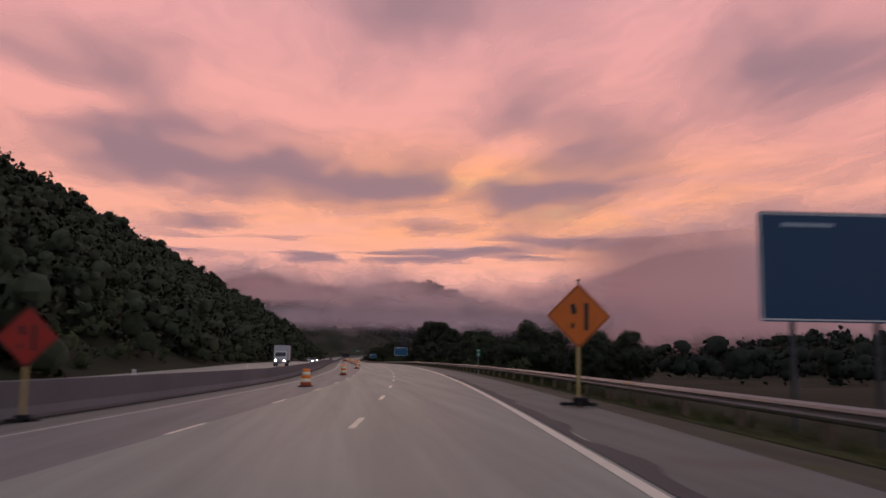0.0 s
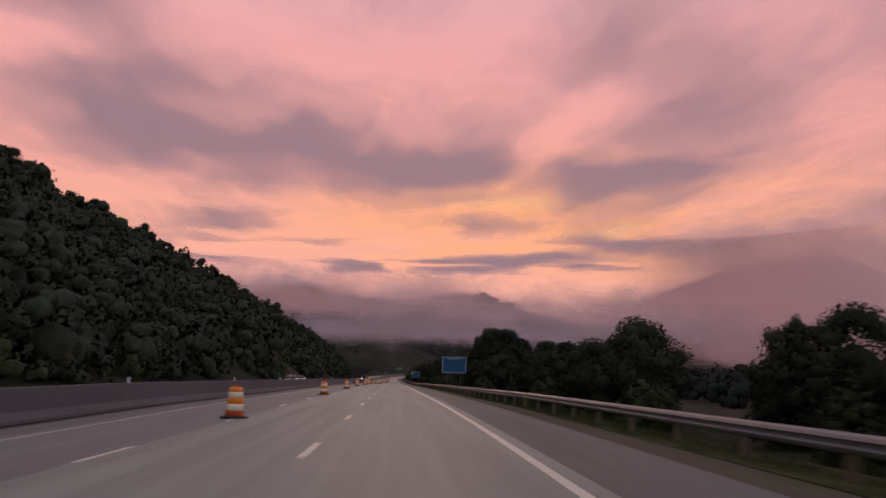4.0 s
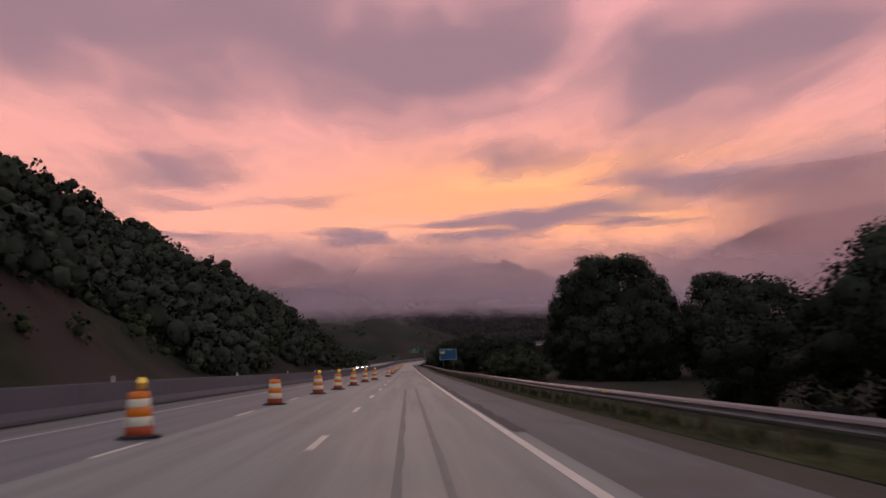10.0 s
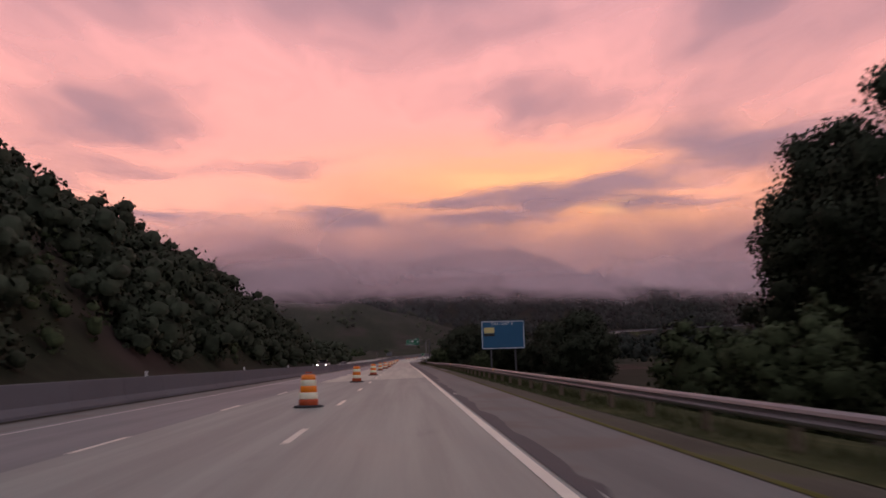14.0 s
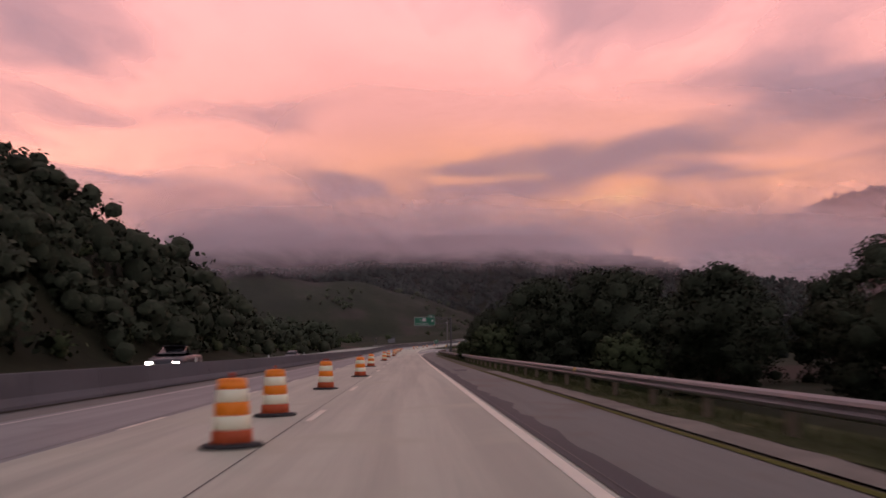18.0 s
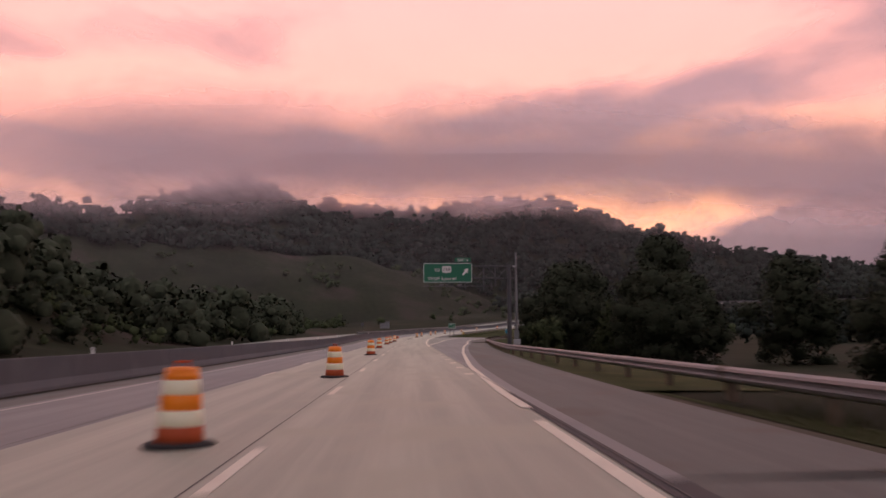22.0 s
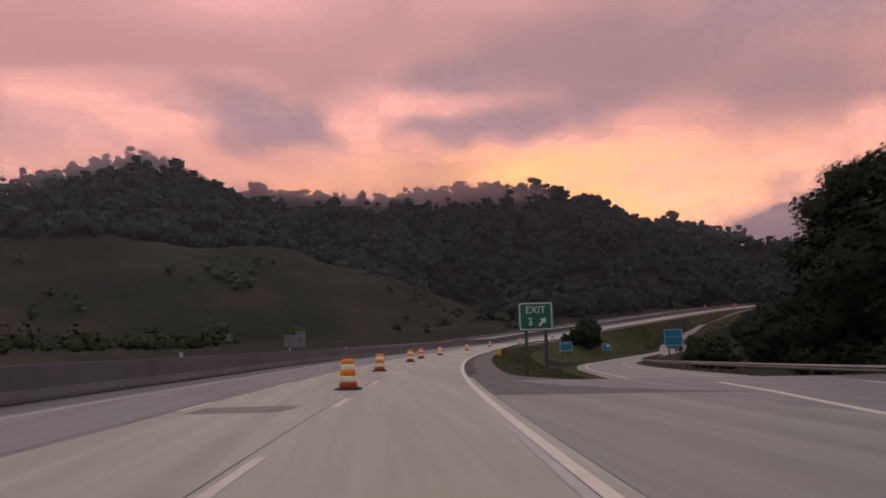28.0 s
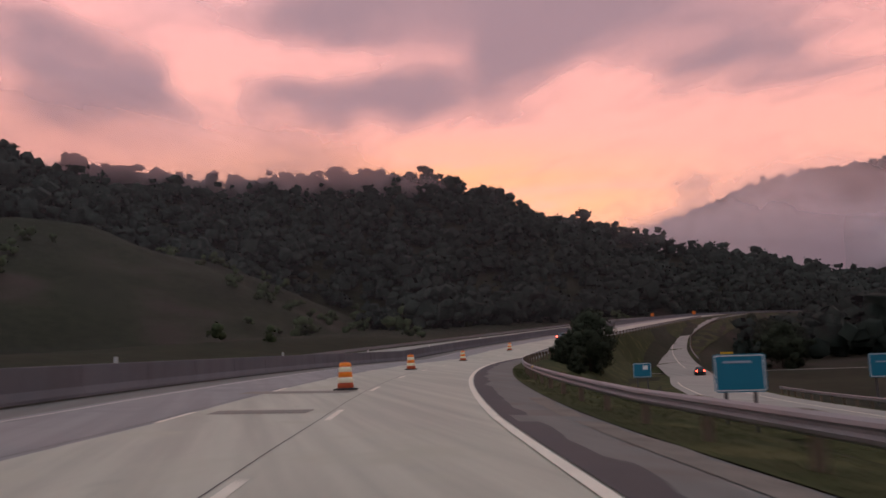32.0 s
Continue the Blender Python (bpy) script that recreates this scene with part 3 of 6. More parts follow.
# ---------------------------------------------------------------- barrier and markings
def median_barrier():
    """Cast in lengths of about 6 m with open joints, each a piece of the one wall."""
    shape = [(-13.75, -0.1), (-13.78, 0.08), (-13.93, 0.33), (-14.0, 1.07), (-14.02, 1.09), (-14.14, 1.09), (-14.16, 1.07), (-14.23, 0.33), (-14.38, 0.08), (-14.41, -0.1)]
    base = new("median_barrier")
    tagged(base, "weathered grey concrete median barrier", "barrier", kind="structure")
    s = -100.0
    while s < 1112:
        ribbon("barrier_segment", s + 0.008, s + 6.09, shape, CONCRETE, parent=base, closed=True, kind="", step=6.2)
        s += 6.1
    ribbon("barrier_run", 1112, S1, shape, CONCRETE, parent=base, closed=True, kind="")
    ribbon("barrier_run", S0, -100, shape, CONCRETE, parent=base, closed=True, kind="")
    # a dark seam of dirt along its foot
    ribbon("gutter_dirt", S0, S1, [(-13.35, -0.03), (-13.8, -0.02)], DIRT, "dark dirt and weeds along the foot of the barrier", "dirt", kind="structure")
    # barrier along the far side of the opposite carriageway
    ribbon("far_rail", 921, S1, [(-29.9, 0.3), (-29.9, 0.75), (-29.8, 0.75), (-29.8, 0.3)], STEEL, "steel rail along the far side of the opposite carriageway", "guardrail", closed=True, kind="")


median_barrier()


def edge_paint():
    swept("edge_line", np.arange(S0, 678, 4.0), lambda s: (-0.08, 0.08), PAINT, 0.005, "worn white solid edge line", "road marking")
    swept("edge_line_after_gore", np.arange(750, S1, 4.0), lambda s: (-0.09, 0.09), PAINT, 0.016, "worn white solid edge line past the gore", "road marking")
    swept("old_edge_line", np.arange(781, 862, 4.0), lambda s: (-0.42 + (s - 781) * 0.003, -0.27 + (s - 781) * 0.003), FADED, 0.007, "older half-worn edge line beside the new one", "road marking")
    swept("left_edge_line", np.arange(S0, S1, 5.0), lambda s: (-3 * LANE - 0.06, -3 * LANE + 0.06), FADED, 0.005, "faded left edge line", "road marking")
    for s in np.arange(687.5, 750, 4.95):
        swept("exit_dot", [s, s + 0.95], lambda s: (-0.13, 0.13), PAINT, 0.016, "short white exit lane dot", "road marking")
    for lane in (1, 2):
        swept("lane_joint", np.arange(CONC, 1102, 6.0), lambda s: (-LANE * lane - 0.205, -LANE * lane - 0.18), TAR, 0.004, "dark sealed joint between concrete lanes", "joint")
    swept("lane_joint", np.arange(CONC, 781, 6.0), lambda s: (0.245, 0.265), TAR, 0.015, "dark sealed joint beside the exit lane", "joint")


edge_paint()
def lane_dashes():
    """White dashes every 12.19 m between the lanes."""
    for k in range(-6, 90):
        s = 11.1 + 12.19 * k
        for lane in (1, 2):
            wide = 0.075 if lane == 1 else 0.065
            swept("lane_dash", [s, s + 1.5, s + 3.05], lambda q: (-LANE * lane - wide, -LANE * lane + wide), PAINT, 0.006, "worn white lane dash", "road marking")


lane_dashes()


def ragged(name, s0, s1, lo, hi, mat, label, up=0.006, seed=0, step=0.8, grow=0.5):
    """A thin patch with an uneven edge, laid on the shoulder."""
    st = np.arange(s0, s1, step)
    swept(name, st, lambda s: (lo, hi + grow * noise.noise((s / 3.1, seed, 0)) + grow * 0.5 * noise.noise((s / 0.9, seed, 5))), mat, up, label, "patch", fall=0.031 if hi > 0 else 0.012)


for o in (-2.15, -1.55):
    ragged("tyre_mark", 297, 354, o, o + 0.12, TYREMARK, "dark tyre mark along the right lane", 0.004, o, 1.2, 0.04)
for a, b, w in ((-60, 60, 0.32), (318, 476, 0.30), (476, 544, 0.55), (544, 635, 0.42), (635, 680, 0.4), (869, 1102, 0.62)):
    ragged("tar_patch", a, b, 0.14, 0.14 + w, PATCH, "dark ragged asphalt patch along the edge line", 0.018 if a > 700 else 0.013, a, grow=0.28)
for a, lo, hi, long in ((530, 1.1, 1.9, 3.5), (590, 0.9, 1.7, 4.0), (223, 0.8, 1.5, 5.0), (944, 1.2, 1.9, 3.0)):
    ragged("shoulder_patch", a, a + long, lo, hi, PATCH, "dark asphalt patch on the shoulder", 0.016, a + 3, grow=0.25)
for a, b in ((414, 422), (508, 524), (546, 590), (948, 970)):
    ragged("gravel_patch", a, b, 2.5 if a < 700 else 1.55, 3.1 if a < 700 else 2.1, GRAVEL, "pale gravel washed onto the shoulder", 0.02, a + 7, grow=0.3)
for a, lo, hi, long in ((851, -6.9, -4.6, 2.2), (964, -6.8, -4.4, 1.2), (973, -8.2, -4.3, 1.6)):
    ragged("dark_stain", a, a + long, lo, hi, STAINED, "dark scraped stain across the lanes", 0.007, a, 0.4, 0.3)

# ---------------------------------------------------------------- guardrail
def guardrail(name, path, label, posts=True, end=None):
    """A W-beam rail on posts along a list of (x, y, z, heading degrees), spaced about 3.8 m."""
    first = path[0]
    rail = thing(name, Matrix.Translation(first[:3]), label, "guardrail", "roadside guardrails")
    o = Vector(first[:3])
    shape = [(0.0, 0.40), (-0.055, 0.44), (-0.075, 0.49), (-0.02, 0.53), (-0.02, 0.57), (-0.075, 0.61), (-0.055, 0.66), (0.0, 0.70), (0.012, 0.70), (-0.04, 0.655), (-0.06, 0.61), (-0.005, 0.57), (-0.005, 0.53), (-0.06, 0.49), (-0.04, 0.445), (0.012, 0.40)]
    verts, faces, w = [], [], len(shape)
    for x, y, z, a in path:
        c, t = math.cos(radians(a)), math.sin(radians(a))
        verts += [Vector((x + d * c, y + d * t, z + h)) - o for d, h in shape]
    for k in range(len(path) - 1):
        for j in range(w):
            a, b = k * w + j, k * w + (j + 1) % w
            faces.append((a, b, b + w, a + w))
    faces += [tuple(range(w))[::-1], tuple(range((len(path) - 1) * w, len(path) * w))]
    beam = new("beam", mesh_of("beam", verts, faces, STEEL))
    beam.parent = rail
    for k in range(0, len(path), 1):
        x, y, z, a = path[k]
        p = new("post", POST_MESH)
        p.parent = rail
        p.matrix_basis = Matrix.Translation(Vector((x, y, z)) - o) @ pose(0, 0, 0, 0, 0, a)
    return rail


def post_mesh():
    bm = join(box((0.15, 0.11, 1.02), (0.17, 0, 0.17), 0.008), box((0.11, 0.10, 0.32), (0.05, 0, 0.55), 0.006))
    me = bpy.data.meshes.new("post")
    bm.to_mesh(me)
    bm.free()
    me.materials.append(WOODPOST)
    return me


POST_MESH = post_mesh()


def rail_path(s0, s1, off, drop=0.21):
    rows = []
    for s in np.arange(s0, s1, 3.81):
        p = on_road(s, off(s))
        rows.append((p.x, p.y, p.z - drop, heading(s)))
    return rows


RAIL_OFF = 4.15
runs = ((-160, 20), (20, 193), (193, 363), (363, 533))
for a, b in runs:
    guardrail("guardrail", rail_path(a, b + 4, lambda s: RAIL_OFF), "galvanised steel guardrail on wooden posts beside the shoulder")
guardrail("guardrail", rail_path(533, 680, lambda s: RAIL_OFF), "galvanised steel guardrail on wooden posts beside the shoulder")
guardrail("guardrail", rail_path(678, 860, lambda s: max(RAIL_OFF, ramp_off(s, 1) + 2.75 + max(0.0, s - 792) * 0.03)), "galvanised steel guardrail bending along the exit ramp")
guardrail("guardrail", rail_path(923, 1252, lambda s: 2.9, 0.065), "galvanised steel guardrail starting behind the gore")


def side_rail(points, side, label):
    p = np.array(points)[::1]
    d = np.gradient(p[:, :2], axis=0)
    a = np.degrees(np.arctan2(-d[:, 0], d[:, 1]))
    rows = []
    for q, h in list(zip(p, a)):
        rows.append((q[0] + side * math.cos(radians(h)), q[1] + side * math.sin(radians(h)), q[2] + 0.02, h))
    guardrail("guardrail", rows, label)


side_rail(RAMP_P[(RAMP_P[:, 1] > 862) & (RAMP_P[:, 1] < 1022)], 5.3, "galvanised steel guardrail along the outside of the ramp")
side_rail(ENTRY_P[ENTRY_P[:, 1] > 1100], 4.8, "galvanised steel guardrail along the climbing entry ramp")


def delineators():
    """Small reflectors on the guardrail and on top of the median barrier."""
    bm = join(box((0.012, 0.012, 0.10), (0, 0, 0.05)), box((0.11, 0.014, 0.10), (0, 0, 0.14), 0.004))
    made = thing("rail_reflector", Matrix(), "small amber reflector fixed to the guardrail", "reflector", "guardrail reflectors")
    part("plate", bm, AMBER, made)
    for k, s in enumerate((20, 68, 114, 159, 207, 255, 302, 327, 363, 397, 426, 476, 524, 572, 621, 669, 947, 982)):
        m = Matrix.Translation(on_road(s, (RAIL_OFF if s < 700 else 2.9) - 0.08, 0.30 if s < 700 else 0.44)) @ pose(0, 0, 0, 0, 0, heading(s))
        if k:
            copy_thing(made, m)
        else:
            made.matrix_world = m
    bm = join(box((0.09, 0.09, 0.02), (0, 0, 0.01), 0.004), box((0.10, 0.02, 0.24), (0, 0, 0.13), 0.008))
    made = thing("barrier_reflector", Matrix(), "small white reflector post on top of the concrete barrier", "reflector", "barrier reflectors")
    part("post", bm, LETTER, made)
    for k, s in enumerate(np.arange(4.0, 1102, 25.6)):
        m = Matrix.Translation(on_road(s, -14.08, 1.088)) @ pose(0, 0, 0, 0, 0, heading(s))
        if k:
            copy_thing(made, m)
        else:
            made.matrix_world = m


delineators()

# ---------------------------------------------------------------- traffic drums
def drum():
    """A plastic traffic drum: stepped tapering body with orange and white bands, on a rubber ring."""
    d = thing("traffic_drum", Matrix(), "orange and white striped traffic drum on a black rubber base", "traffic drum", "lane closure drums")
    heights = [(0.0, 0.305), (0.20, 0.292), (0.20, 0.282), (0.405, 0.272), (0.405, 0.262), (0.60, 0.252), (0.60, 0.243), (0.79, 0.232), (0.79, 0.224), (0.93, 0.212)]
    bands = [("lower_band", 0, "faded orange lower band", DULL), ("white_band", 1, "reflective cream-white band", WHITE), ("orange_band", 2, "reflective orange band", ORANGE), ("white_band", 3, "reflective cream-white band", WHITE), ("orange_band", 4, "reflective orange band", ORANGE)]
    for name, k, label, mat in bands:
        z0, r0 = heights[2 * k]
        z1, r1 = heights[2 * k + 1]
        prof = [(r0 - 0.008, z0 + 0.06), (r0, z0 + 0.068), (r1, z1 + 0.052), (r1 - 0.008, z1 + 0.06)]
        if k == 4:
            prof = prof[:-1] + [(r1, z1 + 0.05), (r1 - 0.02, z1 + 0.075), (0.10, z1 + 0.085)]
        part(name, turned(prof), mat, d, label)
    part("rubber_base", turned([(0.46, 0.0), (0.47, 0.02), (0.44, 0.055), (0.335, 0.075), (0.315, 0.06)], 28), RUBBER, d, "black rubber ring base")
    part("handle", join(rod((-0.09, 0, 1.0), (-0.09, 0, 1.08), 0.014), rod((0.09, 0, 1.0), (0.09, 0, 1.08), 0.014), rod((-0.1, 0, 1.08), (0.1, 0, 1.08), 0.016)), DULL, d)
    return d


DRUMS = [(43.1, -8.6), (76.3, -8.4), (113.5, -7.8), (147, -7.4), (183, -7.4), (220.5, -7.7), (257, -8.0), (291.5, -7.9), (309.5, -7.8), (320, -7.8), (335.7, -7.3), (348.5, -6.9), (357, -6.5), (368.3, -6.2), (381.5, -5.95), (392.4, -5.5), (416.5, -4.6), (426.5, -4.8), (449.5, -4.55), (478, -4.6), (500, -4.3), (534.3, -4.6), (555.5, -4.3), (561.5, -4.6), (573.8, -4.7), (587, -4.2), (612.9, -4.8), (640.5, -4.5), (673, -4.8), (690, -4.3), (720, -4.5), (749.5, -5.1), (782, -5.6), (795, -5.7), (807, -5.6), (860.4, -4.15), (881, -4.75), (903, -4.6), (918, -5.0), (938.5, -4.8), (975, -4.7), (1001, -4.7), (1030, -4.6), (1060, -4.5)]
LIT = {291.5, 309.5, 320, 348.5, 357, 368.3, 381.5, 392.4}


def place_drums():
    plain = drum()
    lamp = drum()
    tagged(lamp, "orange and white traffic drum with an amber warning lamp on top", "traffic drum")
    lens = turned([(0.02, -0.03), (0.085, -0.028), (0.095, 0.0), (0.085, 0.028), (0.02, 0.03)], 18)
    bmesh.ops.transform(lens, matrix=pose(0.07, 0, 1.22, 90), verts=lens.verts)
    case = part("warning_lamp", join(box((0.17, 0.09, 0.13), (0.07, 0, 1.12), 0.015)), AMBERCASE, lamp, "yellow warning lamp case")
    part("lens", lens, AMBERLENS, case, "glowing amber lens")
    used = [False, False]
    rng = random.Random(5)
    for s, off in DRUMS:
        which = lamp if s in LIT else plain
        m = Matrix.Translation(on_road(s, off, 0.002)) @ pose(0, 0, 0, rng.uniform(-1.2, 1.2), rng.uniform(-1.2, 1.2), rng.uniform(0, 360) if which is plain else heading(s))
        if used[which is lamp]:
            copy_thing(which, m)
        else:
            which.matrix_world = m
            used[which is lamp] = True
    # one drum knocked over: its body lies in the next lane, its rubber ring stays behind
    fallen = thing("traffic_drum", Matrix.Translation(on_road(839.5, -7.5, 0.27)) @ pose(0, 0, 0, 88, 0, 62 + heading(836)), "knocked-over red-orange traffic drum lying on its side", "traffic drum", "lane closure drums")
    part("body", turned([(0.29, 0.0), (0.29, 0.2), (0.27, 0.21), (0.26, 0.42), (0.245, 0.43), (0.235, 0.62), (0.22, 0.63), (0.21, 0.82), (0.12, 0.86)]), DULL, fallen)
    part("white_band", turned([(0.262, 0.215), (0.275, 0.22), (0.265, 0.41), (0.25, 0.415)]), WHITE, fallen, "scuffed white band")
    ring = thing("rubber_ring", Matrix.Translation(on_road(832.3, -4.2, 0.002)), "black rubber drum base lying alone on the road", "drum base")
    part("ring", turned([(0.46, 0.0), (0.47, 0.02), (0.44, 0.055), (0.335, 0.075), (0.315, 0.03), (0.3, 0.0)], 28), RUBBER, ring)


place_drums()

# ---------------------------------------------------------------- signs
def lettering(text, size, mat, parent, at, name="lettering", wide=1.0, centre=False, label=""):
    """Words in the built-in font as a thin mesh facing -y, lower left corner at (x, z)."""
    cu = bpy.data.curves.new("words", "FONT")
    cu.body, cu.size, cu.extrude, cu.align_x = text, size, 0.002, "CENTER" if centre else "LEFT"
    tmp = bpy.data.objects.new("words", cu)
    scene.collection.objects.link(tmp)
    me = bpy.data.meshes.new_from_object(tmp.evaluated_get(bpy.context.evaluated_depsgraph_get()))
    bpy.data.objects.remove(tmp)
    bpy.data.curves.remove(cu)
    me.materials.clear()
    me.materials.append(mat)
    me.transform(Matrix.Translation((at[0], -0.034, at[1])) @ Matrix.Diagonal((wide, 1, 1, 1)) @ pose(0, 0, 0, 90))
    ob = new(name, me)
    ob.parent = parent
    return tagged(ob, label)


def panel(w, h, r=0.12, d=0.04, steps=5):
    """A plate with rounded corners, facing -y, its lower left corner at the origin."""
    bm = bmesh.new()
    pts = []
    for cx, cz, a0 in ((w - r, r, -90), (w - r, h - r, 0), (r, h - r, 90), (r, r, 180)):
        for k in range(steps + 1):
            a = radians(a0 + 90 * k / steps)
            pts.append((cx + r * math.cos(a), cz + r * math.sin(a)))
    front = [bm.verts.new((x, -d / 2, z)) for x, z in pts]
    back = [bm.verts.new((x, d / 2, z)) for x, z in pts]
    bm.faces.new(front)
    bm.faces.new(back[::-1])
    for k in range(len(pts)):
        bm.faces.new((front[k], back[k], back[(k + 1) % len(pts)], front[(k + 1) % len(pts)]))
    bmesh.ops.recalc_face_normals(bm, faces=bm.faces)
    return bm


def rim(w, h, t=0.05, r=0.12, inset=0.05):
    """A thin raised border line on a panel."""
    bm = bmesh.new()
    rings = []
    for grow in (inset, inset + t):
        ring, rr, steps = [], max(0.02, r - grow * 0.6), 5
        for cx, cz, a0 in ((w - grow - rr, grow + rr, -90), (w - grow - rr, h - grow - rr, 0), (grow + rr, h - grow - rr, 90), (grow + rr, grow + rr, 180)):
            for k in range(steps + 1):
                a = radians(a0 + 90 * k / steps)
                ring.append(bm.verts.new((cx + rr * math.cos(a), -0.027, cz + rr * math.sin(a))))
        rings.append(ring)
    n = len(rings[0])
    for k in range(n):
        bm.faces.new((rings[0][k], rings[0][(k + 1) % n], rings[1][(k + 1) % n], rings[1][k]))
    bmesh.ops.recalc_face_normals(bm, faces=bm.faces)
    return bm


def arrow(size, at, angle, mat, parent):
    """An arrow with a tapered head pointing along angle in the sign's face."""
    pts = [(-0.5, -0.11), (0.02, -0.11), (0.02, -0.34), (0.52, 0.0), (0.02, 0.34), (0.02, 0.11), (-0.5, 0.11)]
    c, t = math.cos(radians(angle)), math.sin(radians(angle))
    bm = bmesh.new()
    f = [bm.verts.new((at[0] + size * (x * c - z * t), -0.034, at[1] + size * (x * t + z * c))) for x, z in pts]
    b = [bm.verts.new(v.co + Vector((0, 0.008, 0))) for v in f]
    bm.faces.new(f)
    for k in range(len(f)):
        bm.faces.new((f[k], b[k], b[(k + 1) % len(f)], f[(k + 1) % len(f)]))
    bmesh.ops.recalc_face_normals(bm, faces=bm.faces)
    return part("arrow", bm, mat, parent)


def i_post(x, z0, z1, mat, parent):
    bm = join(box((0.13, 0.014, z1 - z0), (x, 0.10, (z0 + z1) / 2)), box((0.13, 0.014, z1 - z0), (x, 0.24, (z0 + z1) / 2)), box((0.014, 0.14, z1 - z0), (x, 0.17, (z0 + z1) / 2)))
    return part("post", bm, mat, parent)


def ground_under(x, y):
    return float(ground_height([x], [y])[0])


def road_sign(at, turn, w, h, bottom, colour, words, label, boards=(), posts=None, letter=LETTER):
    """A large flat sign on two steel posts. at: lower left corner in plan; bottom: the height of its lower edge."""
    x, y = at
    g = ground_under(x + 0.5 * w * math.cos(radians(turn)), y + 0.5 * w * math.sin(radians(turn)))
    sign = thing("road_sign", pose(x, y, 0, 0, 0, turn), label, "road sign", "roadside signs")
    bm = panel(w, h, 0.15)
    bmesh.ops.translate(bm, vec=(0, 0, bottom), verts=bm.verts)
    face = part("panel", bm, colour, sign)
    bm = rim(w, h)
    bmesh.ops.translate(bm, vec=(0, 0, bottom), verts=bm.verts)
    part("border", bm, letter, face, "thin white border")
    for text, size, px, pz in words:
        lettering(text, size, letter, face, (px, bottom + pz), centre=True)
    for bw, bh, px, pz, mat, lab in boards:
        bm = box((bw, 0.02, bh), (px, -0.035, bottom + pz), 0.004)
        part("logo_board", bm, mat, face, lab)
    for px in posts or (w * 0.22, w * 0.78):
        i_post(px, g - 0.3, bottom + h * 0.96, DARKSTEEL, sign)
    for pz in (0.2, 0.8):
        part("rail", box((w * 0.96, 0.05, 0.06), (w / 2, 0.055, bottom + h * pz)), DARKSTEEL, sign)
    return sign


p = on_road(22, 9.05)
road_sign((p.x, p.y), heading(22), 5.2, 3.75, 2.66, UNLITBLUE, [], "large blue motorist service sign, coloured dark as in shade, on two steel posts", [(1.8, 0.14, 1.7, 3.3, BAR, "unreadable line of white lettering")])
road_sign((5.75, 258.9), 0, 4.0, 2.65, 1.93, BLUE, [("FOOD - EXIT 3", 0.34, 2.0, 2.2)], "blue food services sign on two steel posts")
road_sign((5.65, 500.2), 0, 4.0, 2.6, 0.82, BLUE, [("GAS - EXIT 3", 0.36, 1.92, 2.2)], "blue fuel services sign with one yellow logo board", [(0.95, 0.52, 0.72, 1.72, YELLOWBOARD, "pale yellow logo board"), (0.95, 0.24, 0.72, 1.30, BLACK, "black strip under the logo")])
road_sign((8.10, 872.2), heading(872) * 0.6, 1.7, 1.4, 1.74, GREEN, [("EXIT", 0.48, 0.85, 0.86), ("3", 0.52, 0.57, 0.27)], "green exit sign standing in the grass gore")
arrow(0.5, (1.17, 1.74 + 0.44), 48, LETTER, bpy.data.objects["road_sign.003"].children[0])
road_sign((34.1, 975.9), -22, 2.2, 1.65, 0.71, HEADLITBLUE, [], "small blue service sign beside the exit ramp", [(1.2, 0.1, 1.0, 1.3, BAR, "unreadable line of white lettering")])
road_sign((56.9, 1029.9), -24, 2.0, 1.6, 0.59, HEADLITBLUE, [], "small blue service sign with a white panel", [(0.55, 0.45, 1.35, 1.1, LETTER, "white panel")])
road_sign((39.3, 938.8), -20, 2.35, 2.15, 1.0, HEADLITBLUE, [], "tall blue service sign beside the ramp guardrail", [(1.9, 0.05, 1.15, 1.2, BAR, "white dividing line"), (1.2, 0.1, 1.15, 2.1, BAR, "unreadable line of white lettering")])
road_sign((61.35, 998.65), -22, 2.3, 1.85, 0.55, HEADLITBLUE, [], "small blue service sign before the junction", [(1.2, 0.1, 1.1, 1.2, BAR, "unreadable line of white lettering")])


def junction_sign(name, at, turn, w, h, bottom, mat, label, group, marks=()):
    """A small flat sign on one post where the ramp meets the side road."""
    g = ground_under(*at)
    sign = thing(name, pose(at[0], at[1], 0, 0, 0, turn), label, "road sign", group)
    bm = panel(w, h, 0.06, 0.02)
    bmesh.ops.translate(bm, vec=(-w / 2, 0, g + bottom), verts=bm.verts)
    face = part("panel", bm, mat, sign)
    for mw, mh, mx, mz, mark, lab in marks:
        part("marking", box((mw, 0.012, mh), (mx, -0.025, g + bottom + mz), 0.003), mark, face, lab)
    part("post", box((0.08, 0.06, bottom + h + 0.2), (0, 0.05, g + (bottom + h) / 2 - 0.15)), STEEL, sign)


junction_sign("arrow_sign", (115.6, 1104.4), -40, 2.6, 1.2, 0.9, YELLOWPLATE, "yellow arrow board facing the end of the ramp", "signs at the junction", [(1.9, 0.16, 0, 0.6, BLACK, "black arrow shaft"), (0.2, 0.6, -0.9, 0.6, BLACK, "black arrow head"), (0.2, 0.6, 0.9, 0.6, BLACK, "black arrow head")])
junction_sign("do_not_enter_sign", (104.6, 1090.8), -33, 0.9, 0.9, 1.1, DULLRED, "red square no-entry sign with a white bar", "signs at the junction", [(0.62, 0.14, 0, 0.45, LETTER, "white bar")])
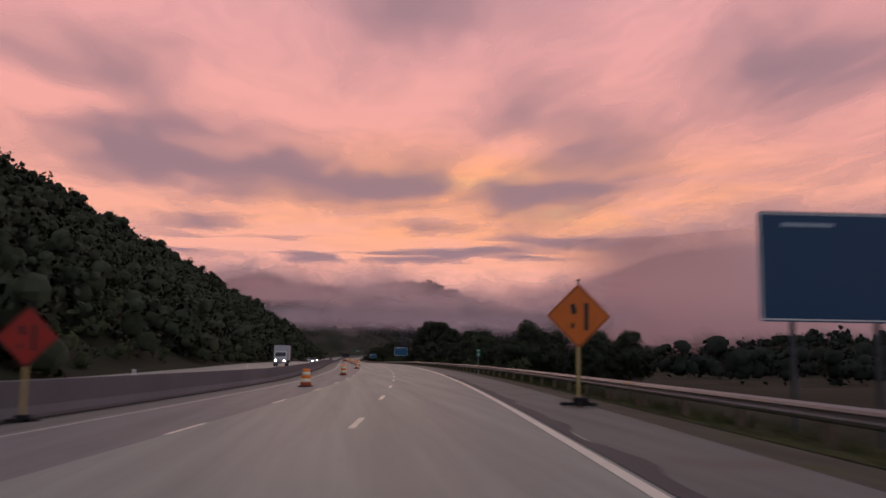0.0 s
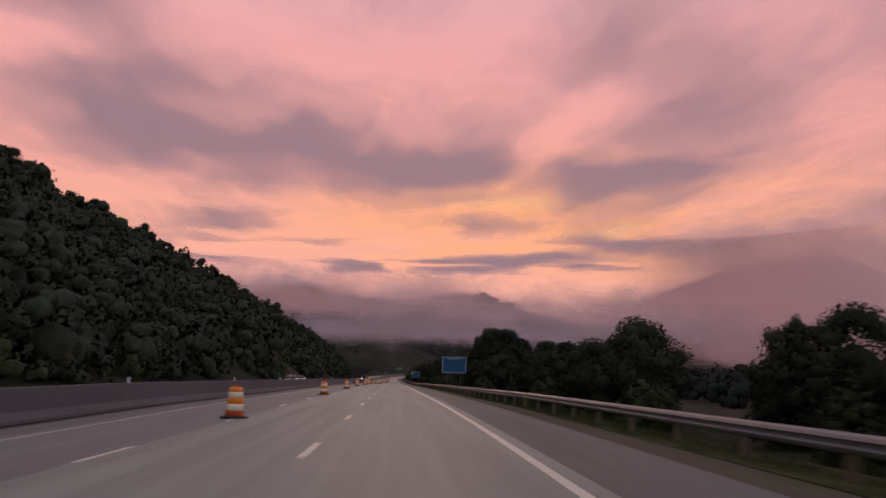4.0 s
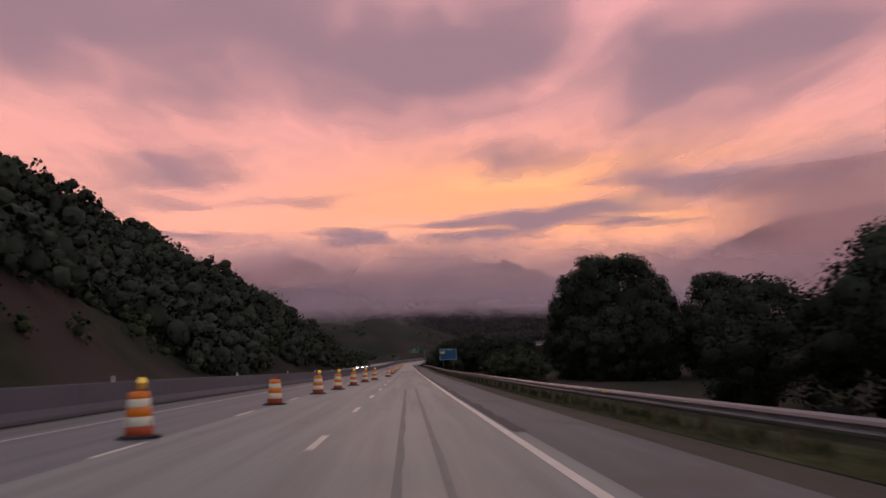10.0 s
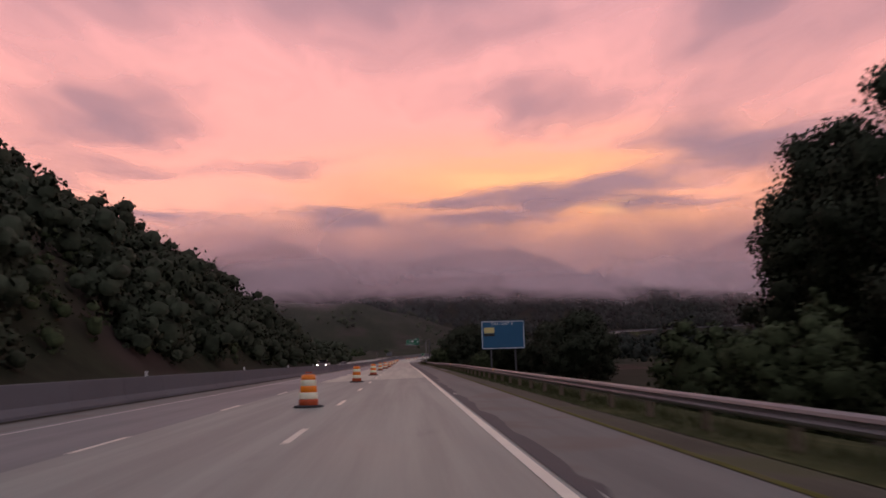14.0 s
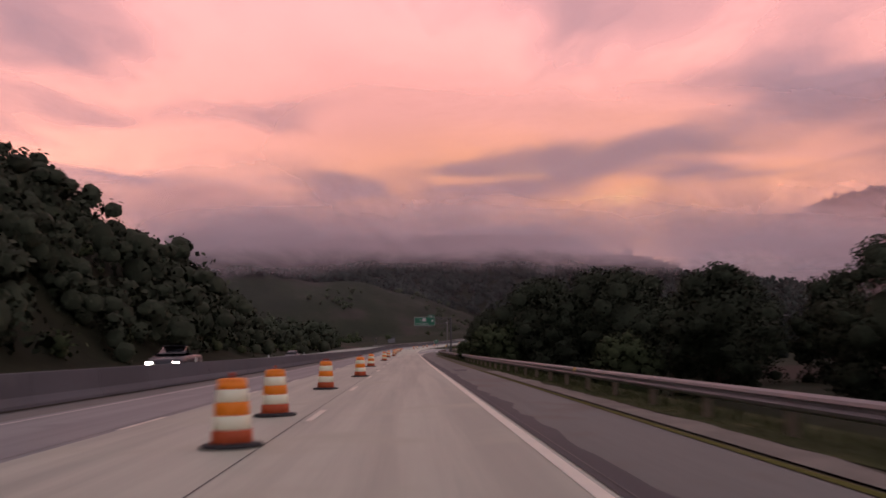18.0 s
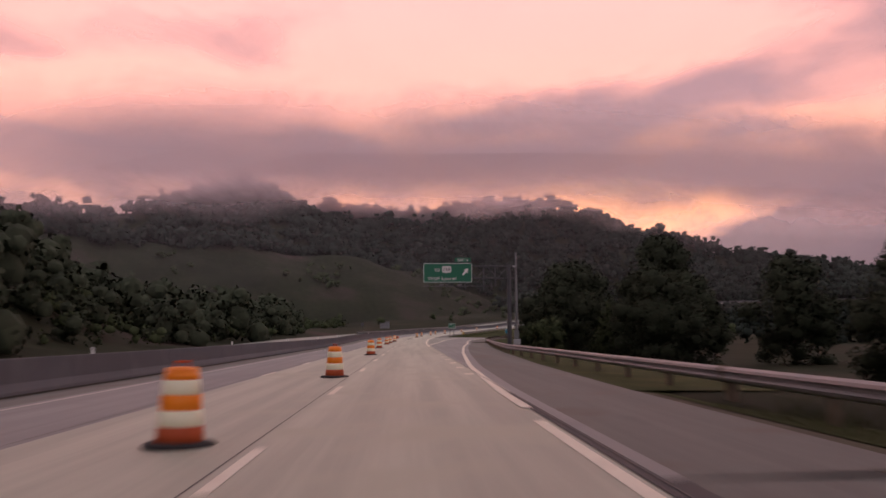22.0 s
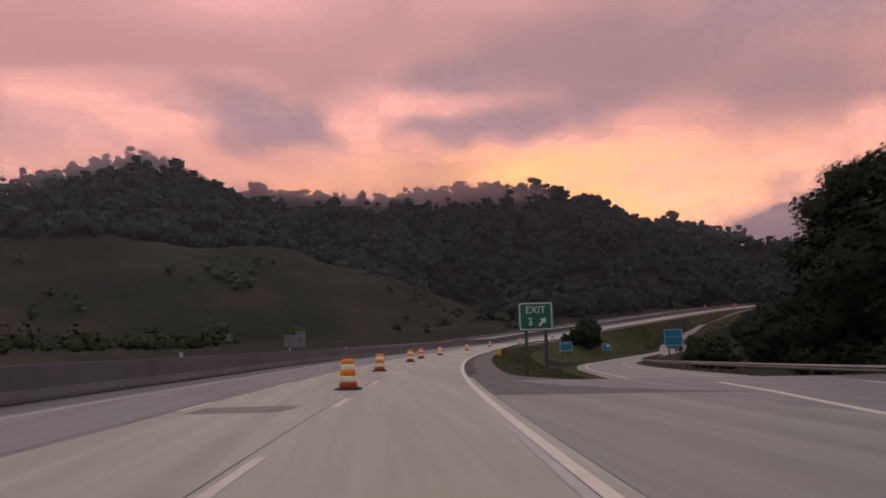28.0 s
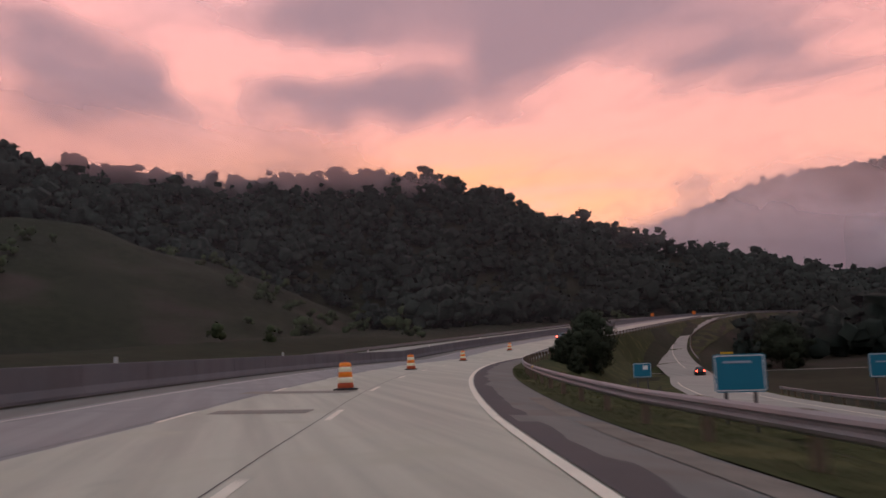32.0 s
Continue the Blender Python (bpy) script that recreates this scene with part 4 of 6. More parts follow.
junction_sign("ramp_work_sign", (170.0, 1240.0), -33, 1.2, 1.2, 1.2, WORKORANGE, "orange work sign beside the entry ramp", "work signs on the entry ramp")
junction_sign("ramp_work_sign", (178.5, 1224.0), -33, 1.2, 1.2, 1.2, WORKORANGE, "orange work sign at the entry ramp's guardrail", "work signs on the entry ramp")


def mile_sign():
    sign = thing("mile_sign", pose(0.18, 60.4, 0, 0, 0, heading(60)), "small green mile sign with white figure", "road sign", "roadside signs")
    bm = panel(0.34, 0.62, 0.04, 0.012)
    bmesh.ops.translate(bm, vec=(0, 0, 1.42), verts=bm.verts)
    face = part("panel", bm, GREEN, sign)
    bm = box((0.2, 0.012, 0.06), (0.17, -0.03, 1.93))
    part("caption", bm, LETTER, face, "unreadable short white word")
    lettering("4", 0.34, LETTER, face, (0.17, 1.5), centre=True)
    part("post", box((0.06, 0.04, 2.3), (0.17, 0.03, 0.7)), STEEL, sign)


mile_sign()


def lane_ends_sign(at, turn, side, label, sheet_mat=WORKORANGE):
    """An orange diamond with two black bars and a broken lane, on a square post and weighted stand."""
    g = at.z
    sign = thing("work_sign", Matrix.Translation(at) @ pose(0, 0, 0, 0, 0, turn), label, "road work sign", "lane closure signs")
    bm = panel(1.22, 1.22, 0.08, 0.02)
    bmesh.ops.transform(bm, matrix=Matrix.Translation((0, 0, 2.36)) @ Matrix.Rotation(radians(45), 4, "Y") @ Matrix.Translation((-0.61, 0, -0.61)), verts=bm.verts)
    face = part("panel", bm, sheet_mat, sign)
    bm = rim(1.22, 1.22, 0.02, 0.08, 0.025)
    bmesh.ops.transform(bm, matrix=Matrix.Translation((0, 0.012, 2.36)) @ Matrix.Rotation(radians(45), 4, "Y") @ Matrix.Translation((-0.61, 0, -0.61)), verts=bm.verts)
    part("border", bm, BLACK, face)
    part("symbol_bar", box((0.10, 0.01, 0.72), (0.2 * side, -0.018, 2.34)), BLACK, face, "black lane bar")
    part("symbol_bar", box((0.12, 0.01, 0.26), (-0.14 * side, -0.018, 2.54), turn=pose(0, 0, 0, 0, -14 * side, 0)), BLACK, face, "black tapering lane bar")
    part("symbol_dash", box((0.07, 0.01, 0.13), (-0.16 * side, -0.018, 2.10)), BLACK, face, "short black dash")
    part("post", box((0.09, 0.09, 2.0), (0, 0.07, 0.9), 0.004), YELLOWPOST, sign, "pale yellow wooden post")
    part("beacon_stub", join(rod((0, 0.03, 3.18), (0, 0.03, 3.30), 0.02), box((0.10, 0.03, 0.06), (0, 0.03, 3.32), 0.008)), BLACK, sign)
    bm = join(box((1.0, 0.16, 0.09), (0, 0.07, 0.05), 0.03), box((0.16, 0.8, 0.09), (0, 0.07, 0.06), 0.03), box((0.5, 0.3, 0.13), (0.05, 0.0, 0.16), 0.06))
    part("stand", bm, RUBBER, sign, "black weighted stand")


lane_ends_sign(on_road(16.3, 1.85, -0.03), heading(17), 1, "orange diamond lane-ends sign on a yellow post")
lane_ends_sign(Vector((-19.02, 19.0, -0.72)), heading(15), 1, "orange diamond lane-ends sign by the barrier, coloured dull red as unlit", DULLRED)


def overhead_sign():
    """A green exit sign hung on a cantilever truss from one steel column."""
    g = ground_under(8.57, 747.0)
    gantry = thing("cantilever_sign", pose(-0.05, 747.6, 0), "green overhead exit sign on a dark steel cantilever", "overhead sign")
    part("column", rod((8.55, 0.45, g - 0.4), (8.55, 0.45, 7.42), 0.24, 0.21, 20), DARKSTEEL, gantry, "dark round steel column")
    part("base_plate", turned([(0.45, g - 0.1), (0.45, g + 0.06), (0.26, g + 0.07)], 16), DARKSTEEL, gantry)
    bpy.data.objects["base_plate"].location = (8.55, 0.45, 0)
    x0, x1 = -0.2, 9.0
    for y in (0.28, 0.62):
        for z in (5.95, 7.2):
            part("chord", rod((x0, y, z), (x1, y, z), 0.055), DARKSTEEL, gantry)
    for k in range(8):
        a, b = x0 + k * 1.08, x0 + (k + 1) * 1.08
        za, zb = (5.95, 7.2) if k % 2 else (7.2, 5.95)
        for y in (0.28, 0.62):
            part("brace", rod((a, y, za), (b, y, zb), 0.03, sides=6), DARKSTEEL, gantry)
        part("tie", rod((a, 0.28, 7.2), (a, 0.62, 7.2), 0.025, sides=6), DARKSTEEL, gantry)
    for x in (5.9, 7.1):
        part("hanger", box((0.09, 0.09, 2.3), (x, 0.16, 6.25)), DARKSTEEL, gantry)
    bm = panel(5.02, 2.02, 0.18)
    bmesh.ops.translate(bm, vec=(-0.3, 0, 5.48), verts=bm.verts)
    face = part("panel", bm, GREEN, gantry)
    bm = rim(5.02, 2.02, 0.05, 0.18, 0.03)
    bmesh.ops.translate(bm, vec=(-0.3, 0, 5.48), verts=bm.verts)
    part("border", bm, LETTER, face, "thin white border")
    lettering("TO", 0.42, LETTER, face, (0.82, 6.62))
    shield = panel(0.95, 0.68, 0.2)
    bmesh.ops.translate(shield, vec=(1.62, -0.012, 6.5), verts=shield.verts)
    sh = part("route_shield", shield, LETTER, face, "white route shield")
    tip = rod((2.095, -0.012, 6.53), (2.095, -0.012, 6.42), 0.16, 0.01, 8)
    part("shield_tip", tip, LETTER, face)
    ob = lettering("23A", 0.5, BLACK, face, (2.095, 6.67), centre=True, name="route_number")
    ob.location = (0, -0.012, 0)
    lettering("Wolf Laurel", 0.5, LETTER, face, (0.14, 5.74), wide=1.22)
    arrow(0.85, (4.02, 6.6), 48, LETTER, face)
    bm = panel(1.62, 0.44, 0.06)
    bmesh.ops.translate(bm, vec=(2.95, 0, 7.6), verts=bm.verts)
    tab = part("exit_tab", bm, GREEN, gantry, "small green exit number tab")
    lettering("EXIT 3", 0.36, LETTER, tab, (3.76, 7.68), centre=True)
    # walkway and lights under the panel
    part("walkway", box((7.2, 0.34, 0.05), (3.3, -0.55, 5.1), 0.01), DARKSTEEL, gantry)
    for x in (0.2, 2.1, 4.0, 5.9, 6.7):
        part("bracket", join(rod((x, 0.1, 5.5), (x, 0.1, 5.0), 0.045, sides=6), rod((x, 0.1, 5.06), (x, -0.9, 5.06), 0.045, sides=6), rod((x, 0.1, 4.8), (x, -0.6, 5.04), 0.035, sides=6)), DARKSTEEL, gantry)
    for x in (1.55, 3.4):
        part("sign_lamp", box((0.42, 0.22, 0.14), (x, -0.62, 5.22), 0.03), STEEL, gantry, "grey sign lamp housing")


overhead_sign()


def camera_mast():
    """A tall steel mast with cabinets at its foot and a small instrument on top."""
    x, y = 6.76, 728.8
    g = ground_under(x, y)
    mast = thing("traffic_mast", pose(x, y, 0), "tall grey steel traffic mast with cabinets at its foot", "mast")
    part("pole", rod((0, 0, g - 0.3), (0, 0, 6.7), 0.13, 0.07, 14), STEEL, mast)
    part("footing", box((1.1, 0.7, 0.3), (0, 0, g + 0.1), 0.03), CONCRETE, mast, "concrete footing")
    part("lower_cabinet", box((0.52, 0.4, 0.62), (0, -0.1, g + 0.58), 0.02), LIGHTGREY, mast, "pale grey equipment cabinet")
    part("upper_cabinet", box((0.36, 0.32, 0.62), (-0.03, -0.06, g + 1.28), 0.02), STEEL, mast, "grey equipment box")
    part("cross_arm", rod((-0.62, -0.05, g + 2.0), (0.62, -0.05, g + 2.0), 0.025, sides=8), STEEL, mast)
    part("whip", rod((-0.4, -0.05, g + 2.0), (-0.4, -0.05, g + 2.35), 0.012, sides=6), STEEL, mast)
    part("lamp_head", box((0.26, 0.2, 0.1), (-0.15, -0.1, 5.6), 0.02), LIGHTGREY, mast)
    part("instrument_stem", rod((0, 0, 6.7), (0, 0, 7.25), 0.02, sides=6), BLACK, mast)
    part("instrument", join(rod((-0.22, 0, 7.2), (0.24, 0, 7.26), 0.02, sides=6), box((0.16, 0.02, 0.14), (0.22, 0, 7.32), 0.004)), BLACK, mast, "dark wind vane")


camera_mast()


def hazard_marker():
    p = on_road(923, 2.85)
    m = thing("hazard_marker", Matrix.Translation(p) @ pose(0, 0, 0, 0, 0, heading(917)), "yellow end marker plate at the guardrail's end", "marker")
    part("plate", box((0.36, 0.012, 0.66), (0.1, -0.1, 0.46), 0.004), YELLOWPLATE, m)
    part("post", box((0.06, 0.06, 0.9), (0.1, -0.06, 0.2)), STEEL, m)


hazard_marker()


def back_sign(x, y, turn, w, h, top, label):
    """A sign seen from behind: bare metal sheet with stiffeners on posts."""
    g = ground_under(x, y)
    sign = thing("road_sign", pose(x, y, 0, 0, 0, turn), label, "road sign", "signs facing away")
    bm = panel(w, h, 0.06, 0.015)
    bmesh.ops.translate(bm, vec=(0, 0, top - h), verts=bm.verts)
    part("panel", bm, DULLMETAL, sign)
    for f in (0.25, 0.75):
        part("post", box((0.09, 0.07, top - g + 0.3), (w * f, -0.05, (top + g - 0.3) / 2)), DARKSTEEL, sign)
    part("stiffener", box((w * 0.95, 0.04, 0.05), (w / 2, -0.03, top - h / 2)), DARKSTEEL, sign)


back_sign(-12.16, 968.7, -14, 3.6, 1.9, 4.6, "grey metal back of a large sign beyond the opposite lanes")
back_sign(-10.36, 968.9, -14, 1.6, 0.55, 5.15, "small grey metal back of an exit tab sign")
back_sign(-17.77, 947.7, -14, 0.9, 0.9, 4.3, "grey metal back of a small diamond sign")


def arrow_board():
    """A trailer-mounted flashing arrow board with an amber arrow of lamps."""
    p = on_road(294.7, -9.25)
    tr = thing("arrow_board", Matrix.Translation(p) @ pose(0, 0, 0, 0, 0, heading(295)), "trailer-mounted black arrow board with orange chassis and amber lamps", "arrow board")
    board = part("board", box((2.7, 0.12, 1.38), (0, 0, 2.66), 0.02), BLACK, tr, "black lamp board")
    spots = [(-0.95 + 0.33 * k, 0.0) for k in range(5)] + [(0.68, 0.42), (0.84, 0.21), (1.0, 0.0), (0.84, -0.21), (0.68, -0.42)]
    spots += [(-1.0, 0.42), (-0.84, 0.21), (-0.84, -0.21), (-1.0, -0.42), (0.42, 0.0)]
    for k, (x, z) in enumerate(spots):
        bm = turned([(0.02, 0.0), (0.065, 0.004), (0.06, 0.03), (0.02, 0.045)], 14)
        bmesh.ops.transform(bm, matrix=Matrix.Translation((x, -0.065, 2.66 + z)) @ pose(0, 0, 0, 90), verts=bm.verts)
        part("lamp", bm, DARKLAMP, board)
    part("mast_frame", join(*[rod((x, 0.08, 0.7), (x, 0.08, 3.1), 0.035, sides=8) for x in (-0.6, 0.6)], rod((-0.6, 0.08, 1.9), (0.6, 0.08, 1.9), 0.03, sides=8)), TRAILER, tr, "rust-orange mast frame")
    part("chassis", join(box((2.0, 0.1, 0.12), (0, -0.5, 0.55), 0.01), box((2.0, 0.1, 0.12), (0, 0.5, 0.55), 0.01), box((0.1, 1.1, 0.12), (-0.95, 0, 0.55), 0.01), box((0.1, 1.1, 0.12), (0.95, 0, 0.55), 0.01), box((1.1, 0.7, 0.4), (0, 0, 0.82), 0.03), rod((0, 0.5, 0.5), (0, 2.2, 0.45), 0.05)), TRAILER, tr, "rust-orange trailer chassis")
    for x in (-1.02, 1.02):
        bm = turned([(0.10, -0.1), (0.31, -0.1), (0.33, -0.07), (0.33, 0.07), (0.31, 0.1), (0.10, 0.1)], 22)
        bmesh.ops.transform(bm, matrix=Matrix.Translation((x, 0, 0.33)) @ pose(0, 0, 0, 0, 90), verts=bm.verts)
        w = part("wheel", bm, RUBBER, tr, "black trailer wheel")
        bm = turned([(0.04, -0.102), (0.17, -0.102), (0.17, 0.102), (0.04, 0.102)], 16)
        bmesh.ops.transform(bm, matrix=Matrix.Translation((x, 0, 0.33)) @ pose(0, 0, 0, 0, 90), verts=bm.verts)
        part("rim", bm, STEEL, w)
        part("fender", box((0.28, 0.8, 0.04), (x, 0, 0.7), 0.015), TRAILER, tr)
    part("battery_box", box((0.42, 0.5, 0.26), (-0.15, -0.1, 1.13), 0.02), AMBERCASE, tr, "yellow battery box")
    part("warning_plate", box((0.2, 0.02, 0.3), (0.62, 0.02, 1.62), 0.005), YELLOWPLATE, tr, "small yellow plate")
    for x in (-0.9, 0.9):
        part("tail_lamp", box((0.16, 0.03, 0.08), (x, -0.57, 0.56), 0.005), REDLENS, tr)


arrow_board()

# ---------------------------------------------------------------- trees
def core_quads(lobes, cut, shrink=0.86):
    """The dense inside of each lobe, as a small rounded block of quads."""
    grid = np.linspace(-1, 1, cut + 1)
    quads = []
    for axis in range(3):
        for sign in (-1, 1):
            for i in range(cut):
                for j in range(cut):
                    ring = []
                    for a, b in ((i, j), (i + 1, j), (i + 1, j + 1), (i, j + 1)):
                        p = np.zeros(3)
                        p[axis], p[(axis + 1) % 3], p[(axis + 2) % 3] = sign, grid[a], grid[b]
                        ring.append(p / np.linalg.norm(p))
                    quads += ring if sign > 0 else ring[::-1]
    ball = np.array(quads)
    lump = 1 + 0.16 * np.sin(5.1 * ball[:, 0] + 2.3 * ball[:, 2]) * np.cos(4.3 * ball[:, 1] - 1.7) + 0.10 * np.sin(9.0 * ball[:, 2] + 3 * ball[:, 1])
    verts = np.concatenate([np.array(c) + (ball * lump[:, None]) @ np.array(Matrix.Rotation(3.7 * k, 3, Vector((0.3, 0.5, 0.8)))) * np.array(r) * shrink for k, (c, r) in enumerate(lobes)])
    return verts, np.concatenate([ball @ np.array(Matrix.Rotation(3.7 * k, 3, Vector((0.3, 0.5, 0.8)))) for k in range(len(lobes))])


def crown_cards(rng, lobes, cards, size, cut=1, dense=0.86, reach=1.12, solid=None):
    """Leaf clumps as small bent quads scattered over the skins of some lobes (centre, radii), and the lobes' dense insides."""
    vol = np.array([r[0] * r[1] * r[2] for _, r in lobes]) ** 0.66
    pick = rng.choice(len(lobes), cards, p=vol / vol.sum())
    c = np.array([l[0] for l in lobes])[pick]
    r = np.array([l[1] for l in lobes])[pick]
    d = rng.normal(size=(cards, 3))
    d /= np.linalg.norm(d, axis=1)[:, None]
    mid = c + d * r * rng.uniform(0.74, reach, (cards, 1))
    n = d + rng.normal(scale=0.7, size=(cards, 3))
    n /= np.linalg.norm(n, axis=1)[:, None]
    u = np.cross(n, rng.normal(size=(cards, 3)))
    u /= np.linalg.norm(u, axis=1)[:, None]
    w = np.cross(n, u)
    s = size * rng.uniform(0.55, 1.25, (cards, 1))
    k = rng.uniform(0.5, 1.0, (cards, 1))
    quads = np.stack([mid - u * s, mid - w * s * k + n * s * 0.25, mid + u * s, mid + w * s * k - n * s * 0.2], 1)
    mean = np.average(np.array([l[0] for l in lobes]), axis=0)
    out = d + 1.0 * (mid - mean) / np.linalg.norm(mid - mean, axis=1)[:, None] + rng.normal(scale=0.22, size=(cards, 3))
    inner = lobes if solid is None else [(lobes[0][0], tuple(0.72 * v for v in lobes[0][1]))] + lobes[1:solid]
    core, skin = core_quads(inner, cut, dense)
    lean = core - mean
    skin = skin + 1.1 * lean / np.linalg.norm(lean, axis=1)[:, None]
    return np.concatenate([quads.reshape(-1, 3), core]), np.concatenate([np.repeat(out, 4, axis=0), skin])


def fast_mesh(name, verts, mat, normals=None):
    """Quads from consecutive vertices, by fours, with soft leaf normals where they are given."""
    me = bpy.data.meshes.new(name)
    n = len(verts)
    me.vertices.add(n)
    me.vertices.foreach_set("co", np.asarray(verts, np.float32).ravel())
    me.loops.add(n)
    me.loops.foreach_set("vertex_index", np.arange(n, dtype=np.int32))
    me.polygons.add(n // 4)
    me.polygons.foreach_set("loop_start", np.arange(0, n, 4, dtype=np.int32))
    me.update(calc_edges=True)
    me.materials.append(mat)
    if normals is not None:
        soft = normals / np.linalg.norm(normals, axis=1)[:, None]
        me.attributes.new("custom_normal", "FLOAT_VECTOR", "POINT").data.foreach_set("vector", np.asarray(soft, np.float32).ravel())
    return me


def leaf_mesh(rng, lobes, cards, size, mat):
    verts, normals = crown_cards(rng, lobes, cards, size, 2, 0.68, 1.3)
    return fast_mesh("crown", verts, mat, normals)


def broad_lobes(rng, height, width, low=0.15, count=30):
    """Overlapping leafy lobes that fill a rounded, uneven crown from near the ground to the top."""
    lobes = [((0, 0, height * 0.49), (width * 0.35, width * 0.35, height * 0.41))]
    for k in range(count):
        a, f = rng.uniform(0, 6.283), low + (0.97 - low) * rng.uniform() ** 0.9
        out = width * 0.5 * (math.sin(math.pi * min(1.0, 0.18 + 0.8 * f)) ** 0.8) * rng.uniform(0.55, 1.02)
        r = width * rng.uniform(0.08, 0.165) * math.sqrt(30 / count) ** 0.8
        lobes.append(((out * math.cos(a), out * math.sin(a), height * f), (r, r, r * rng.uniform(0.7, 1.1))))
    return lobes


def cone_lobes(rng, height, width):
    lobes = [((0, 0, height * f), (width * 0.26 * (1.08 - f), width * 0.26 * (1.08 - f), height * 0.11)) for f in (0.12, 0.26, 0.4, 0.54, 0.68, 0.8, 0.9)]
    for k in range(26):
        f = 0.1 + 0.88 * k / 25
        a, out = k * 2.4, width * 0.5 * (1.03 - f) ** 0.8 * rng.uniform(0.55, 1.0)
        r = width * 0.2 * (1.15 - f)
        lobes.append(((out * math.cos(a), out * math.sin(a), height * f), (r, r, r * 0.8)))
    return lobes


def tree_proto(seed, height, width, kind, label, cards=15000, size=0.115, mat=LEAF, category="tree"):
    """A tapered trunk with forking limbs and a ragged crown."""
    rng = np.random.default_rng(seed)
    t = thing("tree" if category == "tree" else "bush", Matrix(), label, category, "trees along the road" if category == "tree" else "roadside bushes")
    lobes = cone_lobes(rng, height, width) if kind == "cone" else broad_lobes(rng, height, width, 0.05 if category == "bush" else 0.03, 46)
    stem = [rod((0, 0, -0.6), (0.1, 0.05, height * 0.35), 0.026 * height, 0.018 * height, 8), rod((0.1, 0.05, height * 0.34), (0.0, 0.1, height * 0.8), 0.018 * height, 0.004 * height, 7)]
    for c, r in lobes[1:10]:
        z = max(0.12 * height, c[2] * 0.62)
        stem.append(rod((0.06, 0.03, z), c, 0.008 * height, 0.002 * height, 5))
    part("trunk", join(*stem), BARK, t)
    crown = new("crown", leaf_mesh(rng, lobes, cards, size, mat))
    crown.parent = t
    return t


PROTOS = [
    tree_proto(1, 9.0, 8.5, "broad", "dark leafy broadleaf tree beyond the guardrail"),
    tree_proto(2, 9.0, 7.0, "broad", "dark dense broadleaf tree beyond the guardrail"),
    tree_proto(3, 9.0, 6.4, "cone", "dark tapering evergreen tree beyond the guardrail"),
    tree_proto(4, 20.0, 14.0, "broad", "tall dark broadleaf tree with a ragged crown", 26000, 0.16),
    tree_proto(5, 20.0, 12.0, "broad", "tall dark broadleaf tree standing in a clump", 26000, 0.16),
    tree_proto(6, 15.0, 10.0, "broad", "tall dark broadleaf tree beside the exit ramp", 20000, 0.15),
]
BUSHES = [
    tree_proto(11, 3.0, 3.6, "broad", "grey-green roadside bush in the grass", 4200, 0.075, BUSH, "bush"),
    tree_proto(12, 3.6, 2.8, "cone", "upright grey-green roadside bush", 4200, 0.075, BUSH, "bush"),
]
